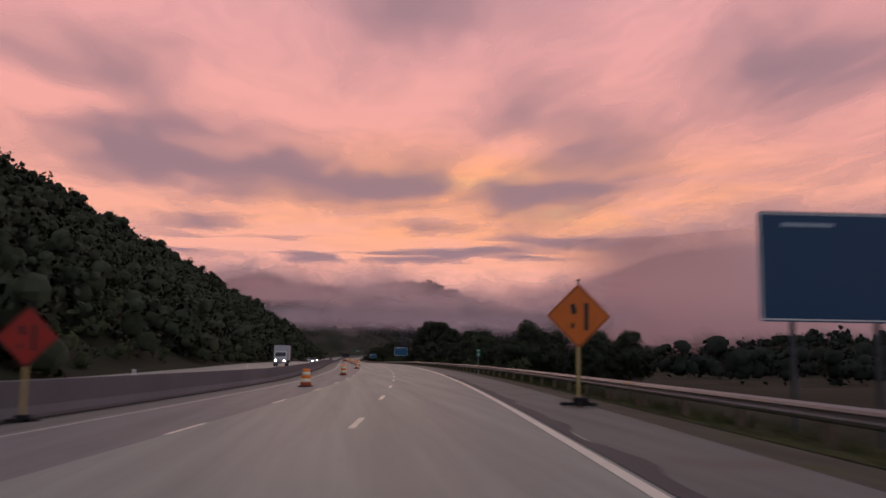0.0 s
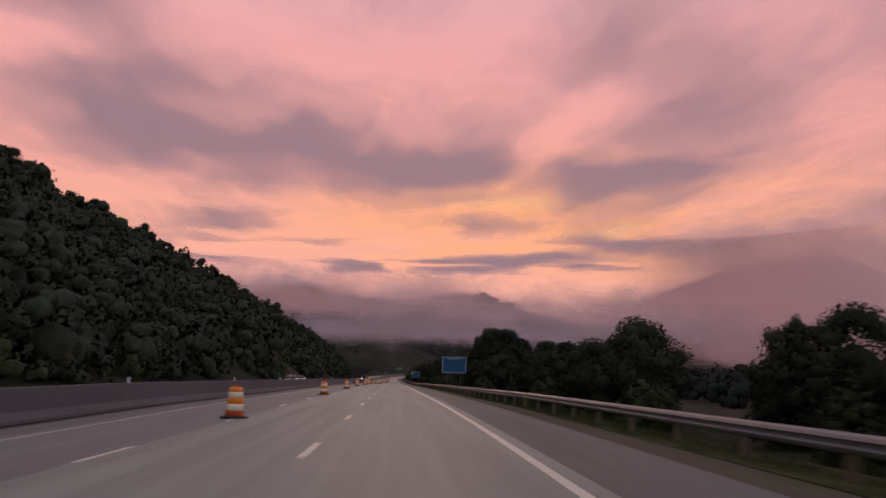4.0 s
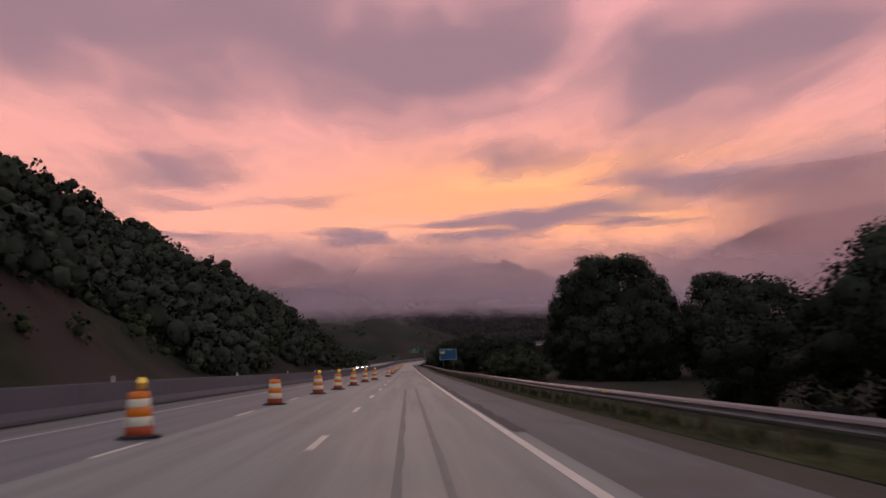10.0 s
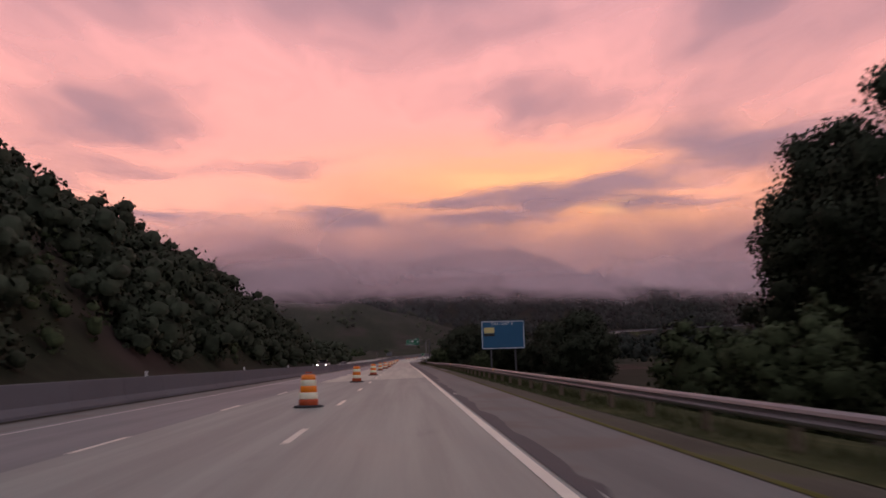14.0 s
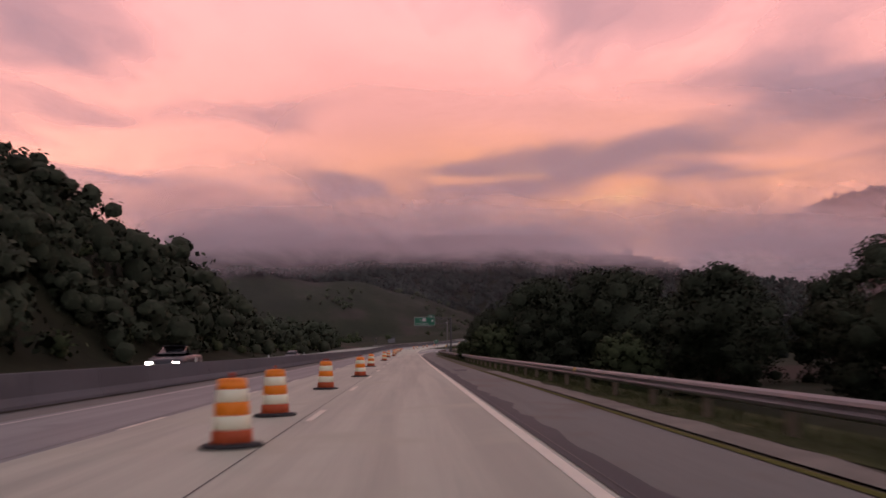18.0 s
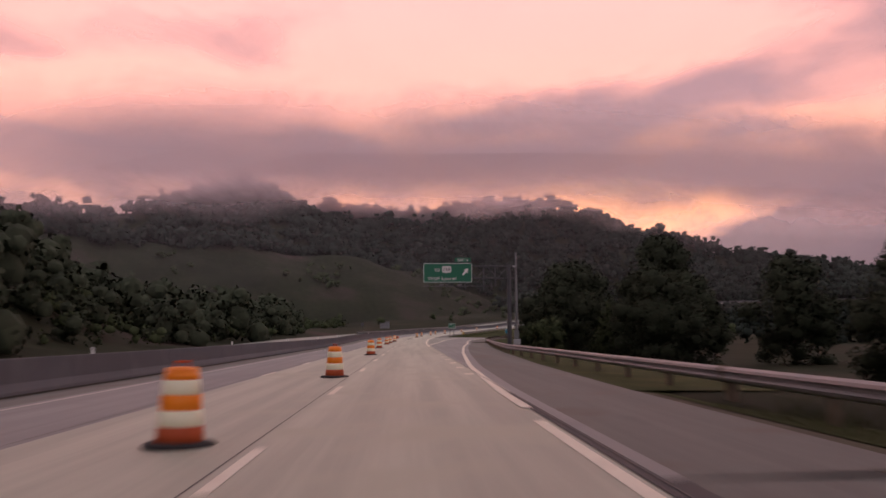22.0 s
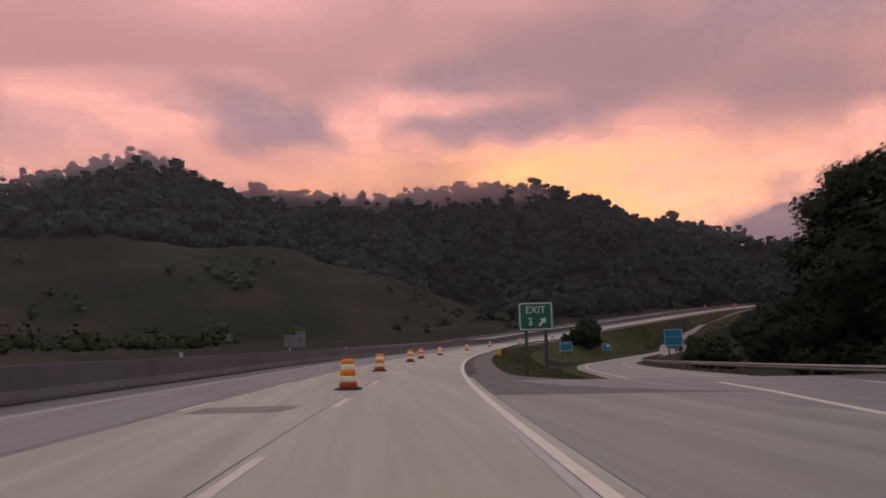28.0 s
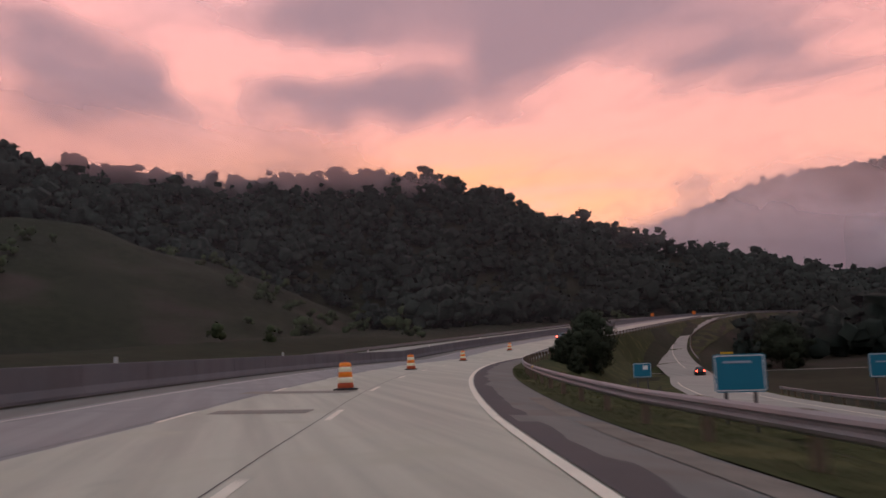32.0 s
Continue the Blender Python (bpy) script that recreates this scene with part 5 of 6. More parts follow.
TREES = [  # kind, x, y, top
    (0, 23.3, 144.6, 8), (2, 26.7, 178.0, 6.5), (0, 23.6, 206.0, 7.6), (1, 31.3, 158.0, 7.1), (0, 34.2, 184.0, 7.6), (2, 29.4, 131.0, 6.1), (1, 38.0, 133.2, 6.6), (0, 42.8, 167.1, 7.6), (1, 39.9, 206.5, 8.1),
    (0, 22.8, 225.5, 6.2), (1, 31.3, 236.7, 8.6), (2, 26.6, 256.7, 7.9), (0, 36.1, 263.4, 8.6), (1, 28.5, 281.1, 6.8), (0, 39.9, 292.2, 7.6), (1, 32.3, 312.2, 7.1), (0, 26.6, 349.7, 7.8), (1, 34.2, 340.9, 8.2),
    (2, 41.8, 354.2, 7.8), (0, 30.7, 376.0, 7.2), (1, 47.5, 334.3, 8.1), (3, 40.2, 485.8, 23.3), (4, 37.6, 495.9, 20.9), (3, 46.2, 480.1, 22.6), (4, 53.2, 489.1, 19.5), (3, 62.5, 475.7, 17.8), (4, 43.4, 504.9, 18.6),
    (1, 33.0, 471.2, 9.0), (0, 37.9, 462.2, 10), (1, 44.6, 457.7, 11), (0, 55.8, 454.3, 12), (3, 73.7, 493.6, 18.4), (4, 56.9, 510.5, 18.4), (1, 24.0, 544.1, 6.8), (0, 30.0, 566.8, 7), (2, 14.3, 636.0, 7.3),
    (2, 16.0, 650.8, 8.6), (1, 16.0, 659.9, 9), (0, 18.5, 668.9, 9.4), (1, 20.5, 680.3, 8.6), (0, 22.0, 637.2, 8.6), (1, 28.0, 648.5, 9.2), (0, 35.0, 634.9, 8.4), (2, 21.0, 676.9, 8.8), (1, 30.0, 680.3, 9.5),
    (0, 40.0, 663.3, 9), (1, 24.0, 612.2, 7.2), (0, 33.0, 600.9, 7.5), (1, 46.0, 634.9, 8.5), (0, 17.0, 725.4, 5), (1, 16.5, 756.7, 8.2), (0, 21.1, 774.5, 9.6), (1, 25.0, 742.2, 6.5), (5, 39.0, 796.5, 16.5),
    (0, 23.1, 796.6, 11), (1, 27.7, 816.6, 12), (5, 34.3, 838.5, 14), (0, 29.3, 849.3, 11.5), (5, 37.0, 878.3, 16.3), (5, 39.3, 893.0, 15.3), (1, 42.1, 867.6, 13.8), (5, 46.4, 907.7, 13.8), (0, 48.3, 838.5, 13),
    (0, 30.0, 711.9, 6.3), (1, 38.0, 747.8, 8.5), (1, 59.5, 948.7, 6.8), (0, 67.5, 966.7, 7.8), (1, 77.5, 980.6, 8.8), (0, 89.5, 998.6, 9.3), (1, 99.5, 1013.6, 9.8), (0, 109.5, 1030.6, 10.3), (1, 85.5, 970.6, 8.8),
    (0, 105.5, 992.6, 10.3), (1, 123.5, 1013.6, 10.8), (0, 121.5, 1093.6, 9.8), (1, 139.5, 1113.6, 10.8), (0, 151.5, 1138.6, 12.8), (1, 166.5, 1163.6, 14.8), (0, 181.5, 1193.6, 17.8), (1, 129.5, 1070.6, 8.8), (0, 147.5, 1086.6, 10.3),
    (1, 52.0, 1037.0, 6.0), (0, 56.0, 1047.0, 7), (2, 59.0, 1052.0, 7.5), (1, 62.5, 1060.0, 7), (1, 47.5, 1028.0, 5), (2, 49.8, 1030.6, 6.2), (0, 54.3, 1035.6, 8.5), (2, 57.8, 1042.6, 9.5),
    (1, 61.8, 1054.6, 9), (0, 56.8, 1051.6, 8), (2, 46.0, 1020.0, 4), (1, 68.8, 1069.6, 8), (0, 64.8, 1063.6, 7.5), (0, 76.8, 1101.6, 7), (2, 84.8, 1113.6, 6.5), (0, 12.6, 640.0, 7.6), (1, 15.5, 645.0, 8.6),
    (0, 19.5, 641.0, 8.8), (1, 23.5, 648.0, 9.4),
]
HILL_TREES = [(0, -125, 528, 71), (1, -141, 505, 78), (1, -112, 560, 62), (3, -68, 700, 34), (4, -77, 688, 38), (1, -58, 722, 24), (0, -92, 640, 47), (1, -150, 440, 84), (0, -100, 610, 55)]
BUSH_AT = [(1, 10.3, 644.0, 4.3), (1, 13.6, 640.6, 4.7), (0, 7.4, 635.7, 3), (1, 9.8, 637.2, 3.2), (0, 17.3, 475.4, 2.4), (1, 20.7, 466.4, 3.5), (0, 19.1, 448.8, 2.2), (0, 14.7, 457.6, 1.8), (1, 15.0, 732.1, 3), (0, 11.5, 742.2, 2), (0, 12.5, 761.2, 1.8), (0, 33.4, 1020.6, 3.5), (1, 32.2, 1013.6, 3.2), (0, 38.2, 1023.6, 3.4), (1, 41.2, 1017.6, 3.3), (0, 44.2, 1030.6, 3.4), (0, 16.0, 612.2, 1.6), (1, 13.0, 651.9, 2.4), (0, 13.0, 680.3, 2), (0, 18.1, 128.5, 1.8), (1, 19.9, 158.5, 2), (0, 18.9, 188.5, 1.7), (0, 19.9, 241.1, 1.8), (1, 21.7, 290.2, 2), (0, 19.9, 328.3, 1.6), (0, 48.2, 943.6, 2.8), (1, 54.2, 960.7, 3.2), (0, 62.2, 985.6, 3.4)]


def plant(protos, rows, heights, seed, used=()):
    rng = random.Random(seed)
    used = set(used)
    for k, x, y, top in rows:
        s, off = road_near(np.array([x]), np.array([y]))
        if -32.0 < off[0] < 4.5 or np.hypot(PAVED[:, 0] - x, PAVED[:, 1] - y).min() < 6.0:
            continue
        g = ground_under(x, y) - 0.1
        f = max(0.25, (top - g) / heights[k])
        m = Matrix.LocRotScale((x, y, g), Euler((0, 0, rng.uniform(0, 6.28))), (f * rng.uniform(0.95, 1.15), f * rng.uniform(0.95, 1.15), f))
        if k in used:
            c = copy_thing(protos[k], Matrix())
            c.matrix_basis = m
        else:
            protos[k].matrix_basis = m
            used.add(k)


plant(PROTOS, TREES, [9.4, 9.4, 9.3, 20.6, 20.6, 15.5], 3)
plant(PROTOS, HILL_TREES, [9.4, 9.4, 9.3, 20.6, 20.6, 15.5], 6, range(6))
plant(BUSHES, BUSH_AT, [3.2, 3.7], 4)


def forest(name, seed, count, area, mask, mat, label, cards, size, tall=(6, 12), wide=(0.75, 1.15), lobes=9, cut=2, dense=0.8, level=0.35, reach=1.12, solid=5):
    """A wood seen from afar: many ragged crowns on the ground, joined in one mesh. level: how far the crowns close into one canopy."""
    rng = np.random.default_rng(seed)
    x, y = rng.uniform(area[0], area[1], count), rng.uniform(area[2], area[3], count)
    z = ground_height(x, y)
    s, off = road_near(x, y)
    keep = mask(x, y, z, off, rng.uniform(size=count))
    x, y, z = x[keep], y[keep], z[keep]
    shapes = []
    for k in range(9):
        h = 1.0
        q, d = crown_cards(rng, broad_lobes(rng, h, rng.uniform(*wide), 0.1, lobes), cards, size, cut, dense, reach, solid)
        d = d / np.linalg.norm(d, axis=1)[:, None]
        shapes.append((q, d * (1 - level) + np.array([0.0, 0.0, level])))
    out, way = [], []
    for k, (a, b, c) in enumerate(zip(x, y, z)):
        h = rng.uniform(*tall) * (1.0 if rng.uniform() > 0.1 else 1.3)
        t = rng.uniform(0, 6.283)
        q, d = shapes[k % 9][0] * h, shapes[k % 9][1]
        way.append(np.c_[d[:, 0] * math.cos(t) - d[:, 1] * math.sin(t), d[:, 0] * math.sin(t) + d[:, 1] * math.cos(t), d[:, 2]])
        out.append(np.c_[q[:, 0] * math.cos(t) - q[:, 1] * math.sin(t) + a, q[:, 0] * math.sin(t) + q[:, 1] * math.cos(t) + b, q[:, 2] + c - 0.08 * h])
    ob = new(name, fast_mesh(name, np.concatenate(out), mat, np.concatenate(way)))
    return tagged(ob, label, "forest", kind="stuff")


SPUR_X, SPUR_Y = [-400, -180, -94, -60, -38, -3, 37, 52, 62], [1130, 1180, 1212, 1236, 1247, 1272, 1308, 1320, 1250]


def clear_of_paving(x, y):
    near = np.full(len(x), 1e9)
    for p in PAVED:
        near = np.minimum(near, np.hypot(x - p[0], y - p[1]))
    return near > 14


def patchy(x, y, scale, seed):
    return np.array([noise.noise((a / scale, b / scale, seed)) for a, b in zip(x, y)])


forest("hillside_forest", 21, 2900, (-330, -88, -40, 890), lambda x, y, z, off, r: (z > 1.0) & ((x > -160) | (r < 0.7)), LEAF, "dense dark broadleaf forest on the steep hillside", 105, 0.07, (5.0, 12.0), lobes=8)
forest("hillside_wood", 26, 2150, (-92, -31, -40, 900), lambda x, y, z, off, r: ((off < -33) | ((off < -31.5) & (y > 612))) & (z > -0.8) & ((z > 9) | (y > 612) | (patchy(x, y, 24, 2.0) > -0.3)), LEAF, "dark broadleaf trees on the lower hillside", 185, 0.054, (4.5, 9.5), lobes=10, solid=6)
forest("hillside_scrub", 22, 2600, (-100, -31, -40, 1112), lambda x, y, z, off, r: (off < -32) & (off > -75) & ((patchy(x, y, 18, 5.0) > -0.25) | ((y > 612) & (y < 900))), BUSH, "low scrub and shrubs at the foot of the hillside", 56, 0.085, (1.2, 3.6), (0.9, 1.6), lobes=5, solid=2)
forest("far_forest", 23, 12000, (-480, 720, 1062, 1582), lambda x, y, z, off, r: ((np.abs(off + 14) > 28) | (z > 32)) & (z > 2.5) & clear_of_paving(x, y) & ((z > 30) | (patchy(x, y, 70, 9.0) > -0.35)) & ~((x < 62) & (y < np.interp(x, SPUR_X, SPUR_Y) + 4)), LEAF_FAR, "dark forest over the far hill and along its crest", 20, 0.075, (5, 13), (0.9, 1.4), lobes=6, cut=1, level=0.42, reach=1.04, solid=None)
forest("mountain_forest", 27, 1900, (540, 1020, 1830, 2170), lambda x, y, z, off, r: z > 120, LEAF_FAR, "hazy woods along the distant mountain's ridge", 12, 0.08, (8, 16), (0.9, 1.4), lobes=5, cut=1, reach=1.04, solid=None)
forest("far_scrub", 24, 1500, (-200, 420, 982, 1342), lambda x, y, z, off, r: ((off < -34) | (off > 60)) & (z < 50) & (patchy(x, y, 40, 4.0) > 0.18), BUSH, "scattered scrub on the lower slopes", 40, 0.10, (2, 5), (0.9, 1.4), lobes=5)
forest("valley_forest", 25, 2200, (60, 520, 170, 1062), lambda x, y, z, off, r: (off > 75) & ((z > 8) | (patchy(x, y, 60, 7.0) > 0.0)), LEAF_FAR, "dark woods across the valley", 70, 0.075, (7, 12), lobes=7)

VERGE_OFF, VERGE_Z = (2.3, 3.35, 4.15, 6.0, 10.0), (-0.06, -0.13, -0.22, -0.4, -1.1)


def tall_grass(name, seed, count, s0, s1, o0, o1, tall, mat, label):
    """Uneven blades and tufts along the road's verge."""
    rng = np.random.default_rng(seed)
    out = []
    for s, o in zip(rng.uniform(s0, s1, count), rng.uniform(o0, o1, count)):
        p = on_road(s, o)
        z = p.z + float(np.interp(o, VERGE_OFF, VERGE_Z)) - 0.02
        a, h, w = rng.uniform(0, 3.14), rng.uniform(*tall), rng.uniform(0.006, 0.016)
        dx, dy, lean = math.cos(a) * w, math.sin(a) * w, rng.normal(scale=0.08, size=2)
        out += [(p.x - dx, p.y - dy, z), (p.x + dx, p.y + dy, z), (p.x + dx * 0.4 + lean[0], p.y + dy * 0.4 + lean[1], z + h), (p.x - dx * 0.3 + lean[0], p.y - dy * 0.3 + lean[1], z + h * 0.9)]
    tagged(new(name, fast_mesh(name, out, mat)), label, "grass", kind="stuff")


tall_grass("verge_grass", 31, 45000, -10, 677, 3.35, 4.6, (0.03, 0.12), GRASS, "uneven grass growing under the guardrail")
tall_grass("verge_grass", 32, 26000, 862, 1002, 2.3, 6.5, (0.03, 0.09), GRASS, "uneven grass on the slope beside the shoulder")
tall_grass("rail_grass", 33, 30000, -10, 676, 4.3, 5.3, (0.12, 0.38), GRASS, "long dark grass standing behind the guardrail")


# ---------------------------------------------------------------- vehicles
def loft(sections):
    """A closed hull through cross-sections of equal point count, with capped ends."""
    bm = bmesh.new()
    rings = [[bm.verts.new(p) for p in sec] for sec in sections]
    n = len(rings[0])
    for a, b in zip(rings, rings[1:]):
        for k in range(n):
            bm.faces.new((a[k], a[(k + 1) % n], b[(k + 1) % n], b[k]))
    bm.faces.new(rings[0][::-1])
    bm.faces.new(rings[-1])
    bmesh.ops.recalc_face_normals(bm, faces=bm.faces)
    for f in bm.faces:
        f.smooth = True
    return bm


def hull(y, half, z0, z1, tuck=0.06):
    return [(-half + tuck, y, z0), (-half, y, z0 + 0.18), (-half, y, z1 - 0.16), (-half + tuck * 1.6, y, z1), (half - tuck * 1.6, y, z1), (half, y, z1 - 0.16), (half, y, z0 + 0.18), (half - tuck, y, z0)]


def wheels(parent, xs, ys, r=0.33, wide=0.22):
    for x in xs:
        for y in ys:
            bm = turned([(0.18, -wide / 2), (r - 0.02, -wide / 2), (r, -wide / 2 + 0.03), (r, wide / 2 - 0.03), (r - 0.02, wide / 2), (0.18, wide / 2)], 20)
            bmesh.ops.transform(bm, matrix=Matrix.Translation((x, y, r)) @ pose(0, 0, 0, 0, 90), verts=bm.verts)
            w = part("wheel", bm, RUBBER, parent, "black tyre")
            bm = turned([(0.03, -wide / 2 - 0.004), (0.19, -wide / 2 - 0.004), (0.19, wide / 2 + 0.004), (0.03, wide / 2 + 0.004)], 14)
            bmesh.ops.transform(bm, matrix=Matrix.Translation((x, y, r)) @ pose(0, 0, 0, 0, 90), verts=bm.verts)
            part("rim", bm, STEEL, w)


def car(m, paint, label, lit_back=False, lit_front=False, pickup=False):
    """A passenger car, nose along +y."""
    c = thing("car", m, label, "car", "vehicles on the road")
    body = part("body", loft([hull(-2.3, 0.78, 0.34, 0.86), hull(-2.15, 0.88, 0.25, 0.98), hull(-1.2, 0.91, 0.2, 1.0), hull(0.9, 0.91, 0.2, 0.96), hull(1.9, 0.88, 0.24, 0.82), hull(2.25, 0.76, 0.32, 0.7)]), paint, c)
    y0, y1 = (-0.35, 0.95) if pickup else (-1.9, 1.15)
    part("cabin", loft([hull(y0, 0.78, 0.9, 0.99), hull(y0 + 0.45, 0.66, 0.9, 1.42), hull(y1 - 0.9, 0.66, 0.9, 1.46), hull(y1, 0.78, 0.88, 0.98)]), GLASS, c, "dark glazed cabin")
    part("roof", box((1.16, max(0.6, y1 - y0 - 1.7), 0.05), (0, (y0 + y1) / 2 - 0.2, 1.46), 0.02), paint, c)
    wheels(c, (-0.8, 0.8), (-1.4, 1.4))
    for x in (-0.66, 0.66):
        part("tail_light", box((0.34, 0.05, 0.16), (x, -2.31, 0.74), 0.02), REDGLOW if lit_back else REDLENS, c, "glowing red tail light" if lit_back else "")
        part("headlight", box((0.34, 0.06, 0.14), (x, 2.26, 0.6), 0.02), HEADGLOW if lit_front else GLASS, c, "bright headlight" if lit_front else "")
    part("bumper", box((1.6, 0.1, 0.16), (0, -2.3, 0.42), 0.03), BLACK, c)
    return c


def box_truck(m):
    t = thing("box_truck", m, "white box truck with headlights on in the opposite lanes", "truck", "vehicles on the road")
    part("cargo_box", box((2.4, 5.6, 2.5), (0, -1.5, 2.25), 0.03), LIGHTGREY, t, "plain white cargo box")
    part("cab", loft([hull(1.35, 1.05, 0.5, 2.5), hull(2.1, 1.08, 0.45, 2.45), hull(2.7, 1.05, 0.45, 1.6), hull(3.3, 0.98, 0.5, 1.4)]), LIGHTGREY, t)
    part("windscreen", box((1.7, 0.05, 0.8), (0, 2.48, 2.0), 0.02, turn=pose(0, 0, 0, 38)), GLASS, t)
    part("chassis", box((1.0, 7.4, 0.25), (0, -0.5, 0.75), 0.02), DARKSTEEL, t)
    wheels(t, (-0.95, 0.95), (-2.6, 2.2), 0.45, 0.3)
    for x in (-0.75, 0.75):
        part("headlight", box((0.3, 0.06, 0.2), (x, 3.3, 0.95), 0.03), HEADGLOW, t, "bright headlight")


def standing(s, off, back=False):
    return Matrix.Translation(on_road(s, off, 0.02 if off > -14 else 0.06)) @ pose(0, 0, 0, 0, 0, heading(s) + (180 if back else 0))


box_truck(standing(141, -20.5, True))
car(standing(257, -18.6, True), WHITEPAINT, "white car in the opposite lanes behind the barrier", lit_front=True)
car(standing(302, -22.0, True), WHITEPAINT, "white car in the opposite lanes behind the barrier")
car(standing(667, -18.6, True), GREYPAINT, "grey car with headlights on in the opposite lanes", lit_front=True)
car(standing(605, -18.6, True) @ Matrix.Scale(1.4, 4), DARKPAINT, "large dark pickup with bright headlights in the opposite lanes", lit_front=True, pickup=True)
car(standing(1087, -1.9), GREYPAINT, "dark car far ahead with glowing tail lights", lit_back=True)
car(Matrix.Translation((94.34, 1079.6, -0.1)) @ pose(0, 0, 0, 0, 0, -27), DARKPAINT, "dark car braking at the ramp's end", lit_back=True)
car(Matrix.Translation((106.84, 1082.1, 0.32)) @ pose(0, 0, 0, 0, 0, -112), DARKPAINT, "dark pickup waiting at the junction", lit_back=True, pickup=True)

# ---------------------------------------------------------------- low cloud and mist
def cloud_material(name, colour, build, lit=0.2):
    m = bpy.data.materials.new(name)
    m.use_nodes = True
    m.node_tree.nodes.clear()
    n = Nodes(m.node_tree)
    out, mix = n.add("ShaderNodeOutputMaterial"), n.add("ShaderNodeMixShader")
    clear, mist, lower, both = n.add("ShaderNodeBsdfTransparent"), n.add("ShaderNodeBsdfTranslucent"), n.add("ShaderNodeBsdfDiffuse"), n.add("ShaderNodeMixShader")
    mist.inputs[0].default_value = lower.inputs[0].default_value = (*colour, 1)
    both.inputs[0].default_value = lit
    n.link(mist.outputs[0], both.inputs[1])
    n.link(lower.outputs[0], both.inputs[2])
    n.link(build(n, n.add("ShaderNodeNewGeometry").outputs["Position"]), mix.inputs[0])
    n.link(clear.outputs[0], mix.inputs[1])
    n.link(both.outputs[0], mix.inputs[2])
    n.link(mix.outputs[0], out.inputs[0])
    return m


# thick places of the deck: x, y, radius across, radius along, weight
BANKS = [
    (-138, 411, 47, 59, 0.6), (79, 460, 32, 80, 0.6), (184, 347, 57, 67, 0.55), (18, 319, 46, 25, 0.5), (-116, 527, 67, 38, 0.5), (159, 540, 40, 74, 0.55),
    (-177, 590, 47, 60, 0.6), (-98, 640, 90, 50, 1.0), (-105, 745, 60, 42, 0.7), (-20, 685, 60, 50, 0.9), (42, 650, 36, 60, 0.8), (45, 785, 50, 50, 0.5), (127, 697, 38, 60, 0.7), (189, 709, 50, 90, 0.6),
    (-152, 900, 45, 65, 0.9), (69, 881, 36, 43, 0.8), (215, 1000, 58, 70, 0.8), (300, 1000, 90, 110, 0.3),
]
BANKS += [
    (-98, 1100, 55, 60, 0.6), (-190, 1061, 45, 46, 0.45), (214, 1172, 55, 70, 0.6), (122, 1255, 70, 85, 1.05), (200, 1235, 50, 70, 0.5),
    (-66, 1440, 36, 75, 1.2), (-293, 1402, 60, 85, 0.6), (-100, 1350, 50, 50, 0.9), (105, 1455, 75, 55, 1.4), (150, 1375, 42, 60, 1.2), (165, 1305, 50, 55, 1.1), (38, 1300, 40, 40, 0.8), (280, 1325, 60, 60, 1.0), (450, 1070, 210, 200, 0.3), (-420, 1250, 200, 300, 0.5),
]
# places where it is torn open
GAPS = [
    (-173, 477, 36, 45, 0.5), (-10, 455, 60, 65, 0.5), (-200, 780, 75, 75, 0.65), (98, 560, 29, 60, 0.5), (-64, 920, 75, 80, 0.45), (-79, 842, 54, 72, 0.3), (85, 1055, 95, 115, 0.95), (24, 835, 55, 35, 0.5),
    (-143, 1018, 39, 60, 0.4), (-8, 995, 75, 80, 0.5), (-23, 1125, 55, 60, 0.9), (-175, 1235, 110, 110, 1.2), (15, 1195, 45, 55, 0.6), (225, 1455, 45, 60, 0.5), (300, 1540, 100, 60, 0.7), (15, 1400, 36, 50, 0.7), (-5, 1240, 40, 40, 0.4),
]


def deck(n, at):
    """How thick the deck is: a wide torn pattern drawn out along the valley, with banks and gaps of its own."""
    x, y, z = n.split(at)
    flat = n.xyz(x, y, 0.0)
    warp = n.add("ShaderNodeTexNoise")
    n.link(n.vec("MULTIPLY", flat, (0.013, 0.0055, 1)), warp.inputs["Vector"])
    warp.inputs["Scale"].default_value, warp.inputs["Detail"].default_value, warp.inputs["Roughness"].default_value = 1.0, 3.0, 0.5
    bent = n.vec("ADD", flat, n.vec("MULTIPLY", n.vec("SUBTRACT", warp.outputs["Color"], (0.5, 0.5, 0.5)), (95, 190, 0)))
    total = n.noise(n.vec("MULTIPLY", bent, (0.0095, 0.0046, 1)), 1.0, 6.0, 0.56, 0.0)
    for cx, cy, rx, ry, amount in BANKS + [(a, b, c, d, -e) for a, b, c, d, e in GAPS]:
        d = n.vec("LENGTH", n.vec("MULTIPLY", n.vec("SUBTRACT", bent, (cx, cy, 0)), (0.55 / rx, 0.55 / ry, 0)))
        total = n.math("MULTIPLY_ADD", n.step(d, 1.0, 0.0), amount * 0.37, total)
    total = n.math("SUBTRACT", total, n.step(y, 1000.0, 1250.0, 0.0, 0.10))  # only torn banks are left towards the far hill
    veil = n.math("MULTIPLY", n.noise(n.vec("MULTIPLY", bent, (0.006, 0.004, 1)), 1.0, 3.0, 0.5), 0.25)
    thick = n.step(total, 0.28, 0.92)
    return n.math("MULTIPLY", n.math("SUBTRACT", n.math("ADD", thick, veil), n.math("MULTIPLY", thick, veil)), n.step(y, 1800.0, 1480.0, 0.0, 0.93))  # it thins out beyond the far hill


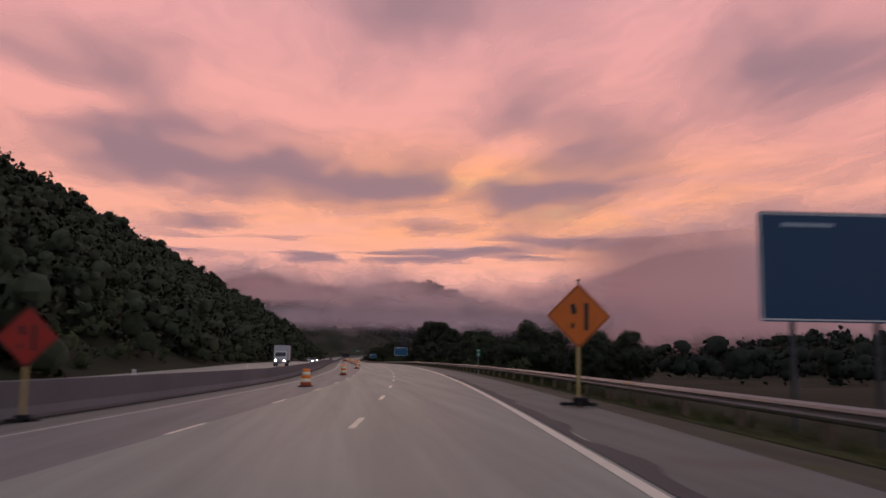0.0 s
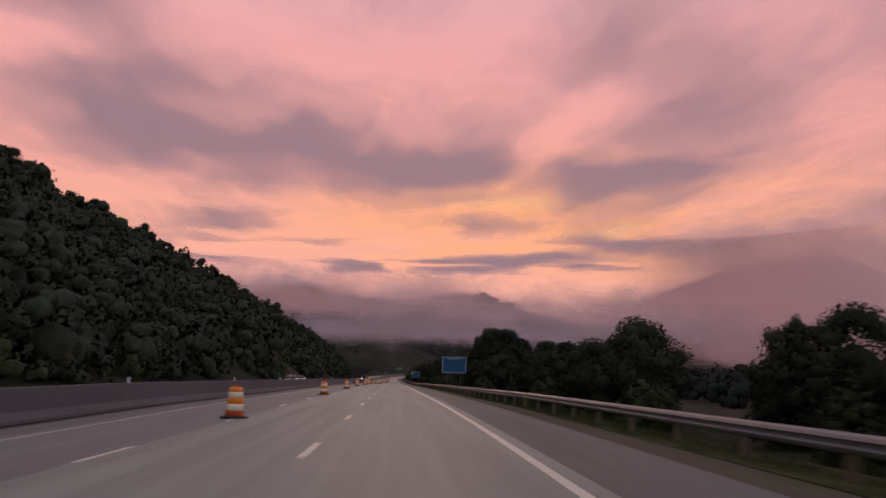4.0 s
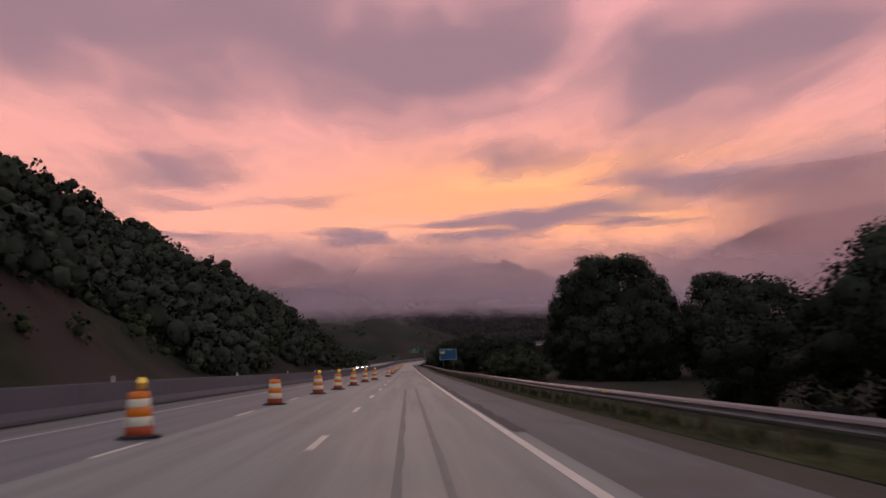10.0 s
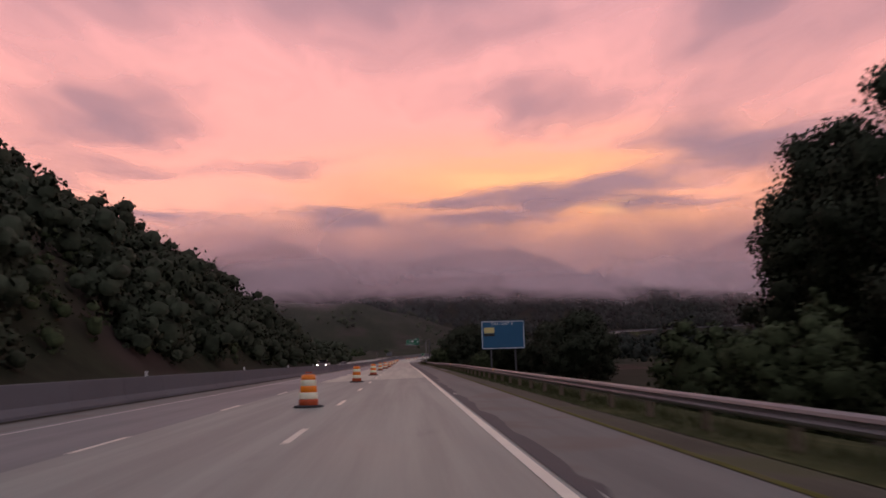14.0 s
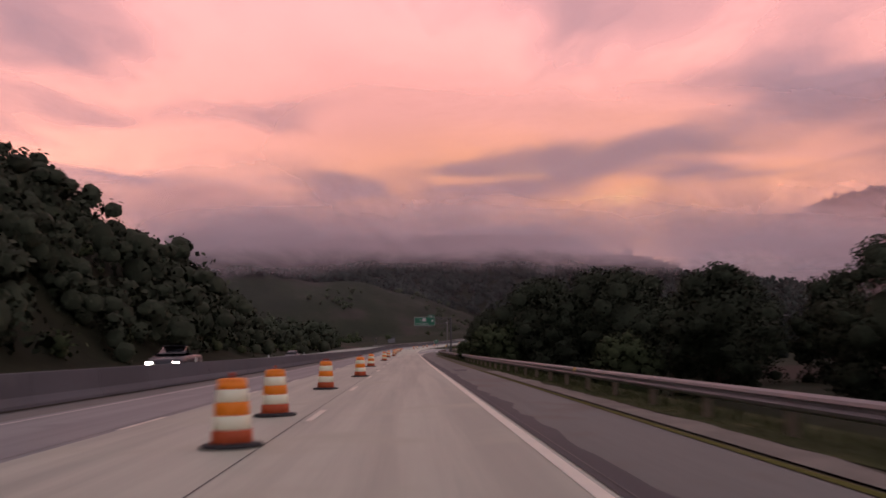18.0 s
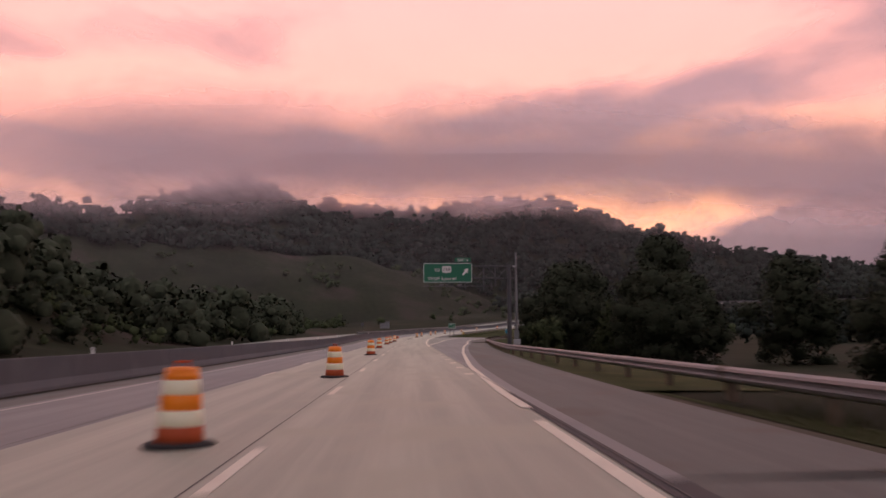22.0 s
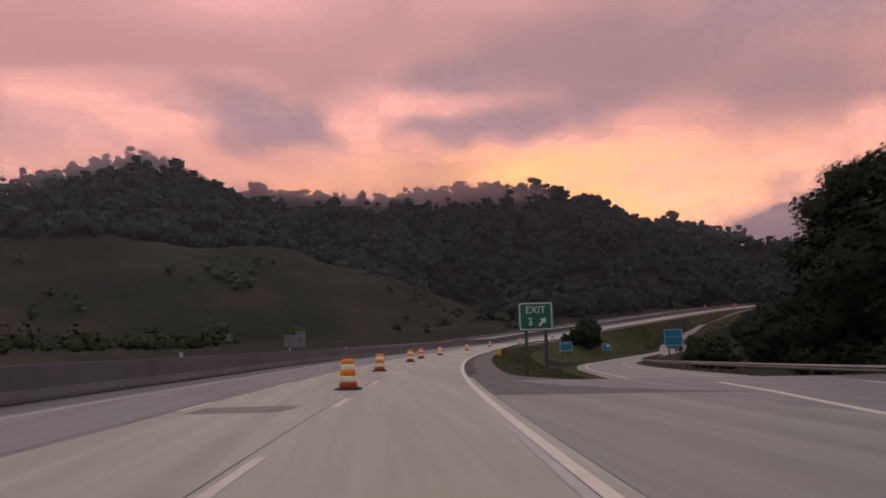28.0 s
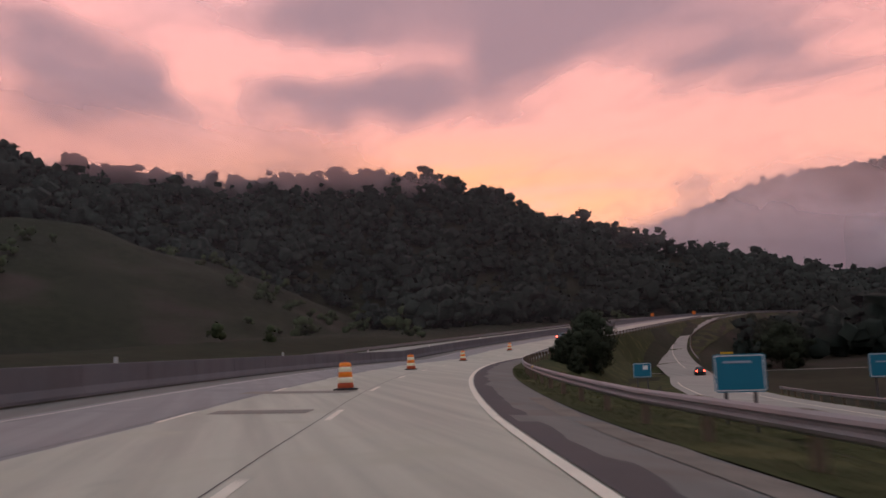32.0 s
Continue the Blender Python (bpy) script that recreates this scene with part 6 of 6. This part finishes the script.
def sheet(name, z, mat, area, label, step=60.0, wave=0.0):
    xs, ys = np.arange(area[0], area[1] + 1, step), np.arange(area[2], area[3] + 1, step)
    gx, gy = np.meshgrid(xs, ys)
    gz = z + wave * np.array([(0.65 * noise.noise((a / 150, b / 210, z)) + 0.35 * noise.noise((a / 60, b / 85, z + 3))) for a, b in zip(gx.ravel(), gy.ravel())])
    gz += 30 * np.clip((gy.ravel() - 900) / 500, 0, 1)  # lifted over the far hill
    w = len(xs)
    faces = [(j * w + i, j * w + i + 1, (j + 1) * w + i + 1, (j + 1) * w + i) for j in range(len(ys) - 1) for i in range(w - 1)]
    return tagged(new(name, mesh_of(name, np.c_[gx.ravel(), gy.ravel(), gz], faces, mat, True)), label, "cloud", kind="structure")


DECK = cloud_material("cloud_deck", (0.69, 0.50, 0.52), deck)
sheet("cloud_deck", 140.0, DECK, (-1800, 2400, -300, 5100), "low broken mauve cloud deck lit by the dawn", step=40.0, wave=7.0)


def curtain_mist(lo, full, top, most, scale, seed, holes=(), fade=60.0, ends=(-5000, -4000), rough=60.0, stops=(5000, 4000)):
    """Mist that thickens upwards from lo to full and thins out towards top, torn by noise; it thins out to the left between ends and to the right between stops."""
    def build(n, at):
        x, y, z = n.split(at)
        p = n.xyz(n.math("MULTIPLY", x, scale), seed, n.math("MULTIPLY", z, scale * 1.7))
        wave = n.math("MULTIPLY", n.math("SUBTRACT", n.noise(p, 1.0, 6.0, 0.6, 0.6), 0.5), rough)
        up = n.math("ADD", z, wave)
        ceiling = top
        for cx, wide, drop in holes:
            d = n.math("DIVIDE", n.math("SUBTRACT", x, cx), wide)
            ceiling = n.math("MULTIPLY_ADD", n.step(n.math("ABSOLUTE", d), 1.0, 0.0), -drop, ceiling)
        a = n.math("MULTIPLY", n.step(up, lo, full), n.step(n.math("SUBTRACT", up, ceiling), 0.0, -fade))
        a = n.math("MULTIPLY", a, n.step(n.math("ADD", x, wave), *ends))
        a = n.math("MULTIPLY", a, n.step(x, *stops))
        return n.math("MULTIPLY", a, most)
    return build


def curtain(name, line, z0, z1, mat, label, tilt=(0.0, -0.5, 0.866)):
    """An upright, gently waving sheet of mist along a line in plan."""
    p = curve_points([(x, y, 0) for x, y in line], 25.0)
    verts, faces = [], []
    for k, q in enumerate(p):
        for j in range(9):
            verts.append((q[0], q[1] + 9 * noise.noise((q[0] / 90, j / 3, z0)) + 2.0 * j, z0 + (z1 - z0) * j / 8))
    for k in range(len(p) - 1):
        for j in range(8):
            a = k * 9 + j
            faces.append((a, a + 9, a + 10, a + 1))
    me = mesh_of(name, verts, faces, mat, True)
    slant = np.tile(np.array(tilt, np.float32), len(verts))  # the way a bank's rounded face turns: up to the sky, or on to the dawn behind it
    me.attributes.new("custom_normal", "FLOAT_VECTOR", "POINT").data.foreach_set("vector", slant)
    return tagged(new(name, me), label, "mist", kind="structure")


MIST = (0.94, 0.74, 0.75)
CREST_B = [(x, y) for x, y, z in CRESTS[1][1]]
curtain("mist_behind_crest", [(-1299, 1602), (-299, 1542), (201, 1562), (701, 1622), (1901, 1402)], -20, 330, cloud_material("mist_far", MIST, curtain_mist(0, 40, 178, 0.9, 0.0075, 1.0, [(240, 190, 80), (-20, 90, 25)], 48, rough=130.0), 0.6), "bank of mauve mist behind the far hill")
curtain("mist_on_crest", [(x, y - 40) for x, y in CREST_B], 50, 200, cloud_material("mist_crest", MIST, curtain_mist(78, 130, 168, 0.45, 0.009, 3.0, [(230, 170, 55)], 40), 0.15), "torn mist lying along the hill's crest", (0.0, -0.89, -0.45))
curtain("valley_haze", [(-329, 1087), (61, 1112), (421, 1112), (1001, 1062)], 7, 140, cloud_material("haze", MIST, curtain_mist(-20, 70, 135, 0.065, 0.008, 8.0), 0.6), "faint haze over the lower slopes")
curtain("mist_over_valley", [(-75, 687), (60, 703), (300, 725)], 12, 90, cloud_material("mist_valley", MIST, curtain_mist(22, 36, 66, 0.42, 0.016, 5.0, (), 26, (-75, 0), 36, (290, 190)), 0.6), "low bank of mist hanging over the valley")
curtain("mist_before_hill", [(-259, 1002), (61, 1037), (421, 1062), (1001, 1002)], 36, 190, cloud_material("mist_hill", MIST, curtain_mist(50, 72, 118, 0.78, 0.012, 7.0, (), 40, (-240, -120), 64), 0.15), "thin mist drifting before the far hill", (0.0, -0.89, -0.45))
curtain("mist_at_bend", [(-190, 831), (0, 845), (250, 860)], 18, 80, cloud_material("mist_bend", MIST, curtain_mist(26, 37, 60, 0.85, 0.016, 7.0, (), 20, (-130, -55), 20, (245, 150)), 0.6), "low mist drifting over the bend of the road")
curtain("mist_right_valley", [(216, 1032), (321, 890), (470, 737), (720, 487)], -5, 260, cloud_material("mist_right", MIST, curtain_mist(2, 36, 180, 0.9, 0.009, 4.0, (), 60, (215, 320), 80), 0.15), "deep bank of mist filling the side valley", (-0.3, -0.84, -0.45))
curtain("mist_far_valley", [(421, 1622), (701, 1582), (1001, 1452), (1901, 1202)], -10, 200, cloud_material("mist_white", (0.9, 0.74, 0.74), curtain_mist(0, 40, 165, 0.85, 0.007, 9.0, (), 70, (430, 620)), 0.6), "pale mist bank under the distant mountain")
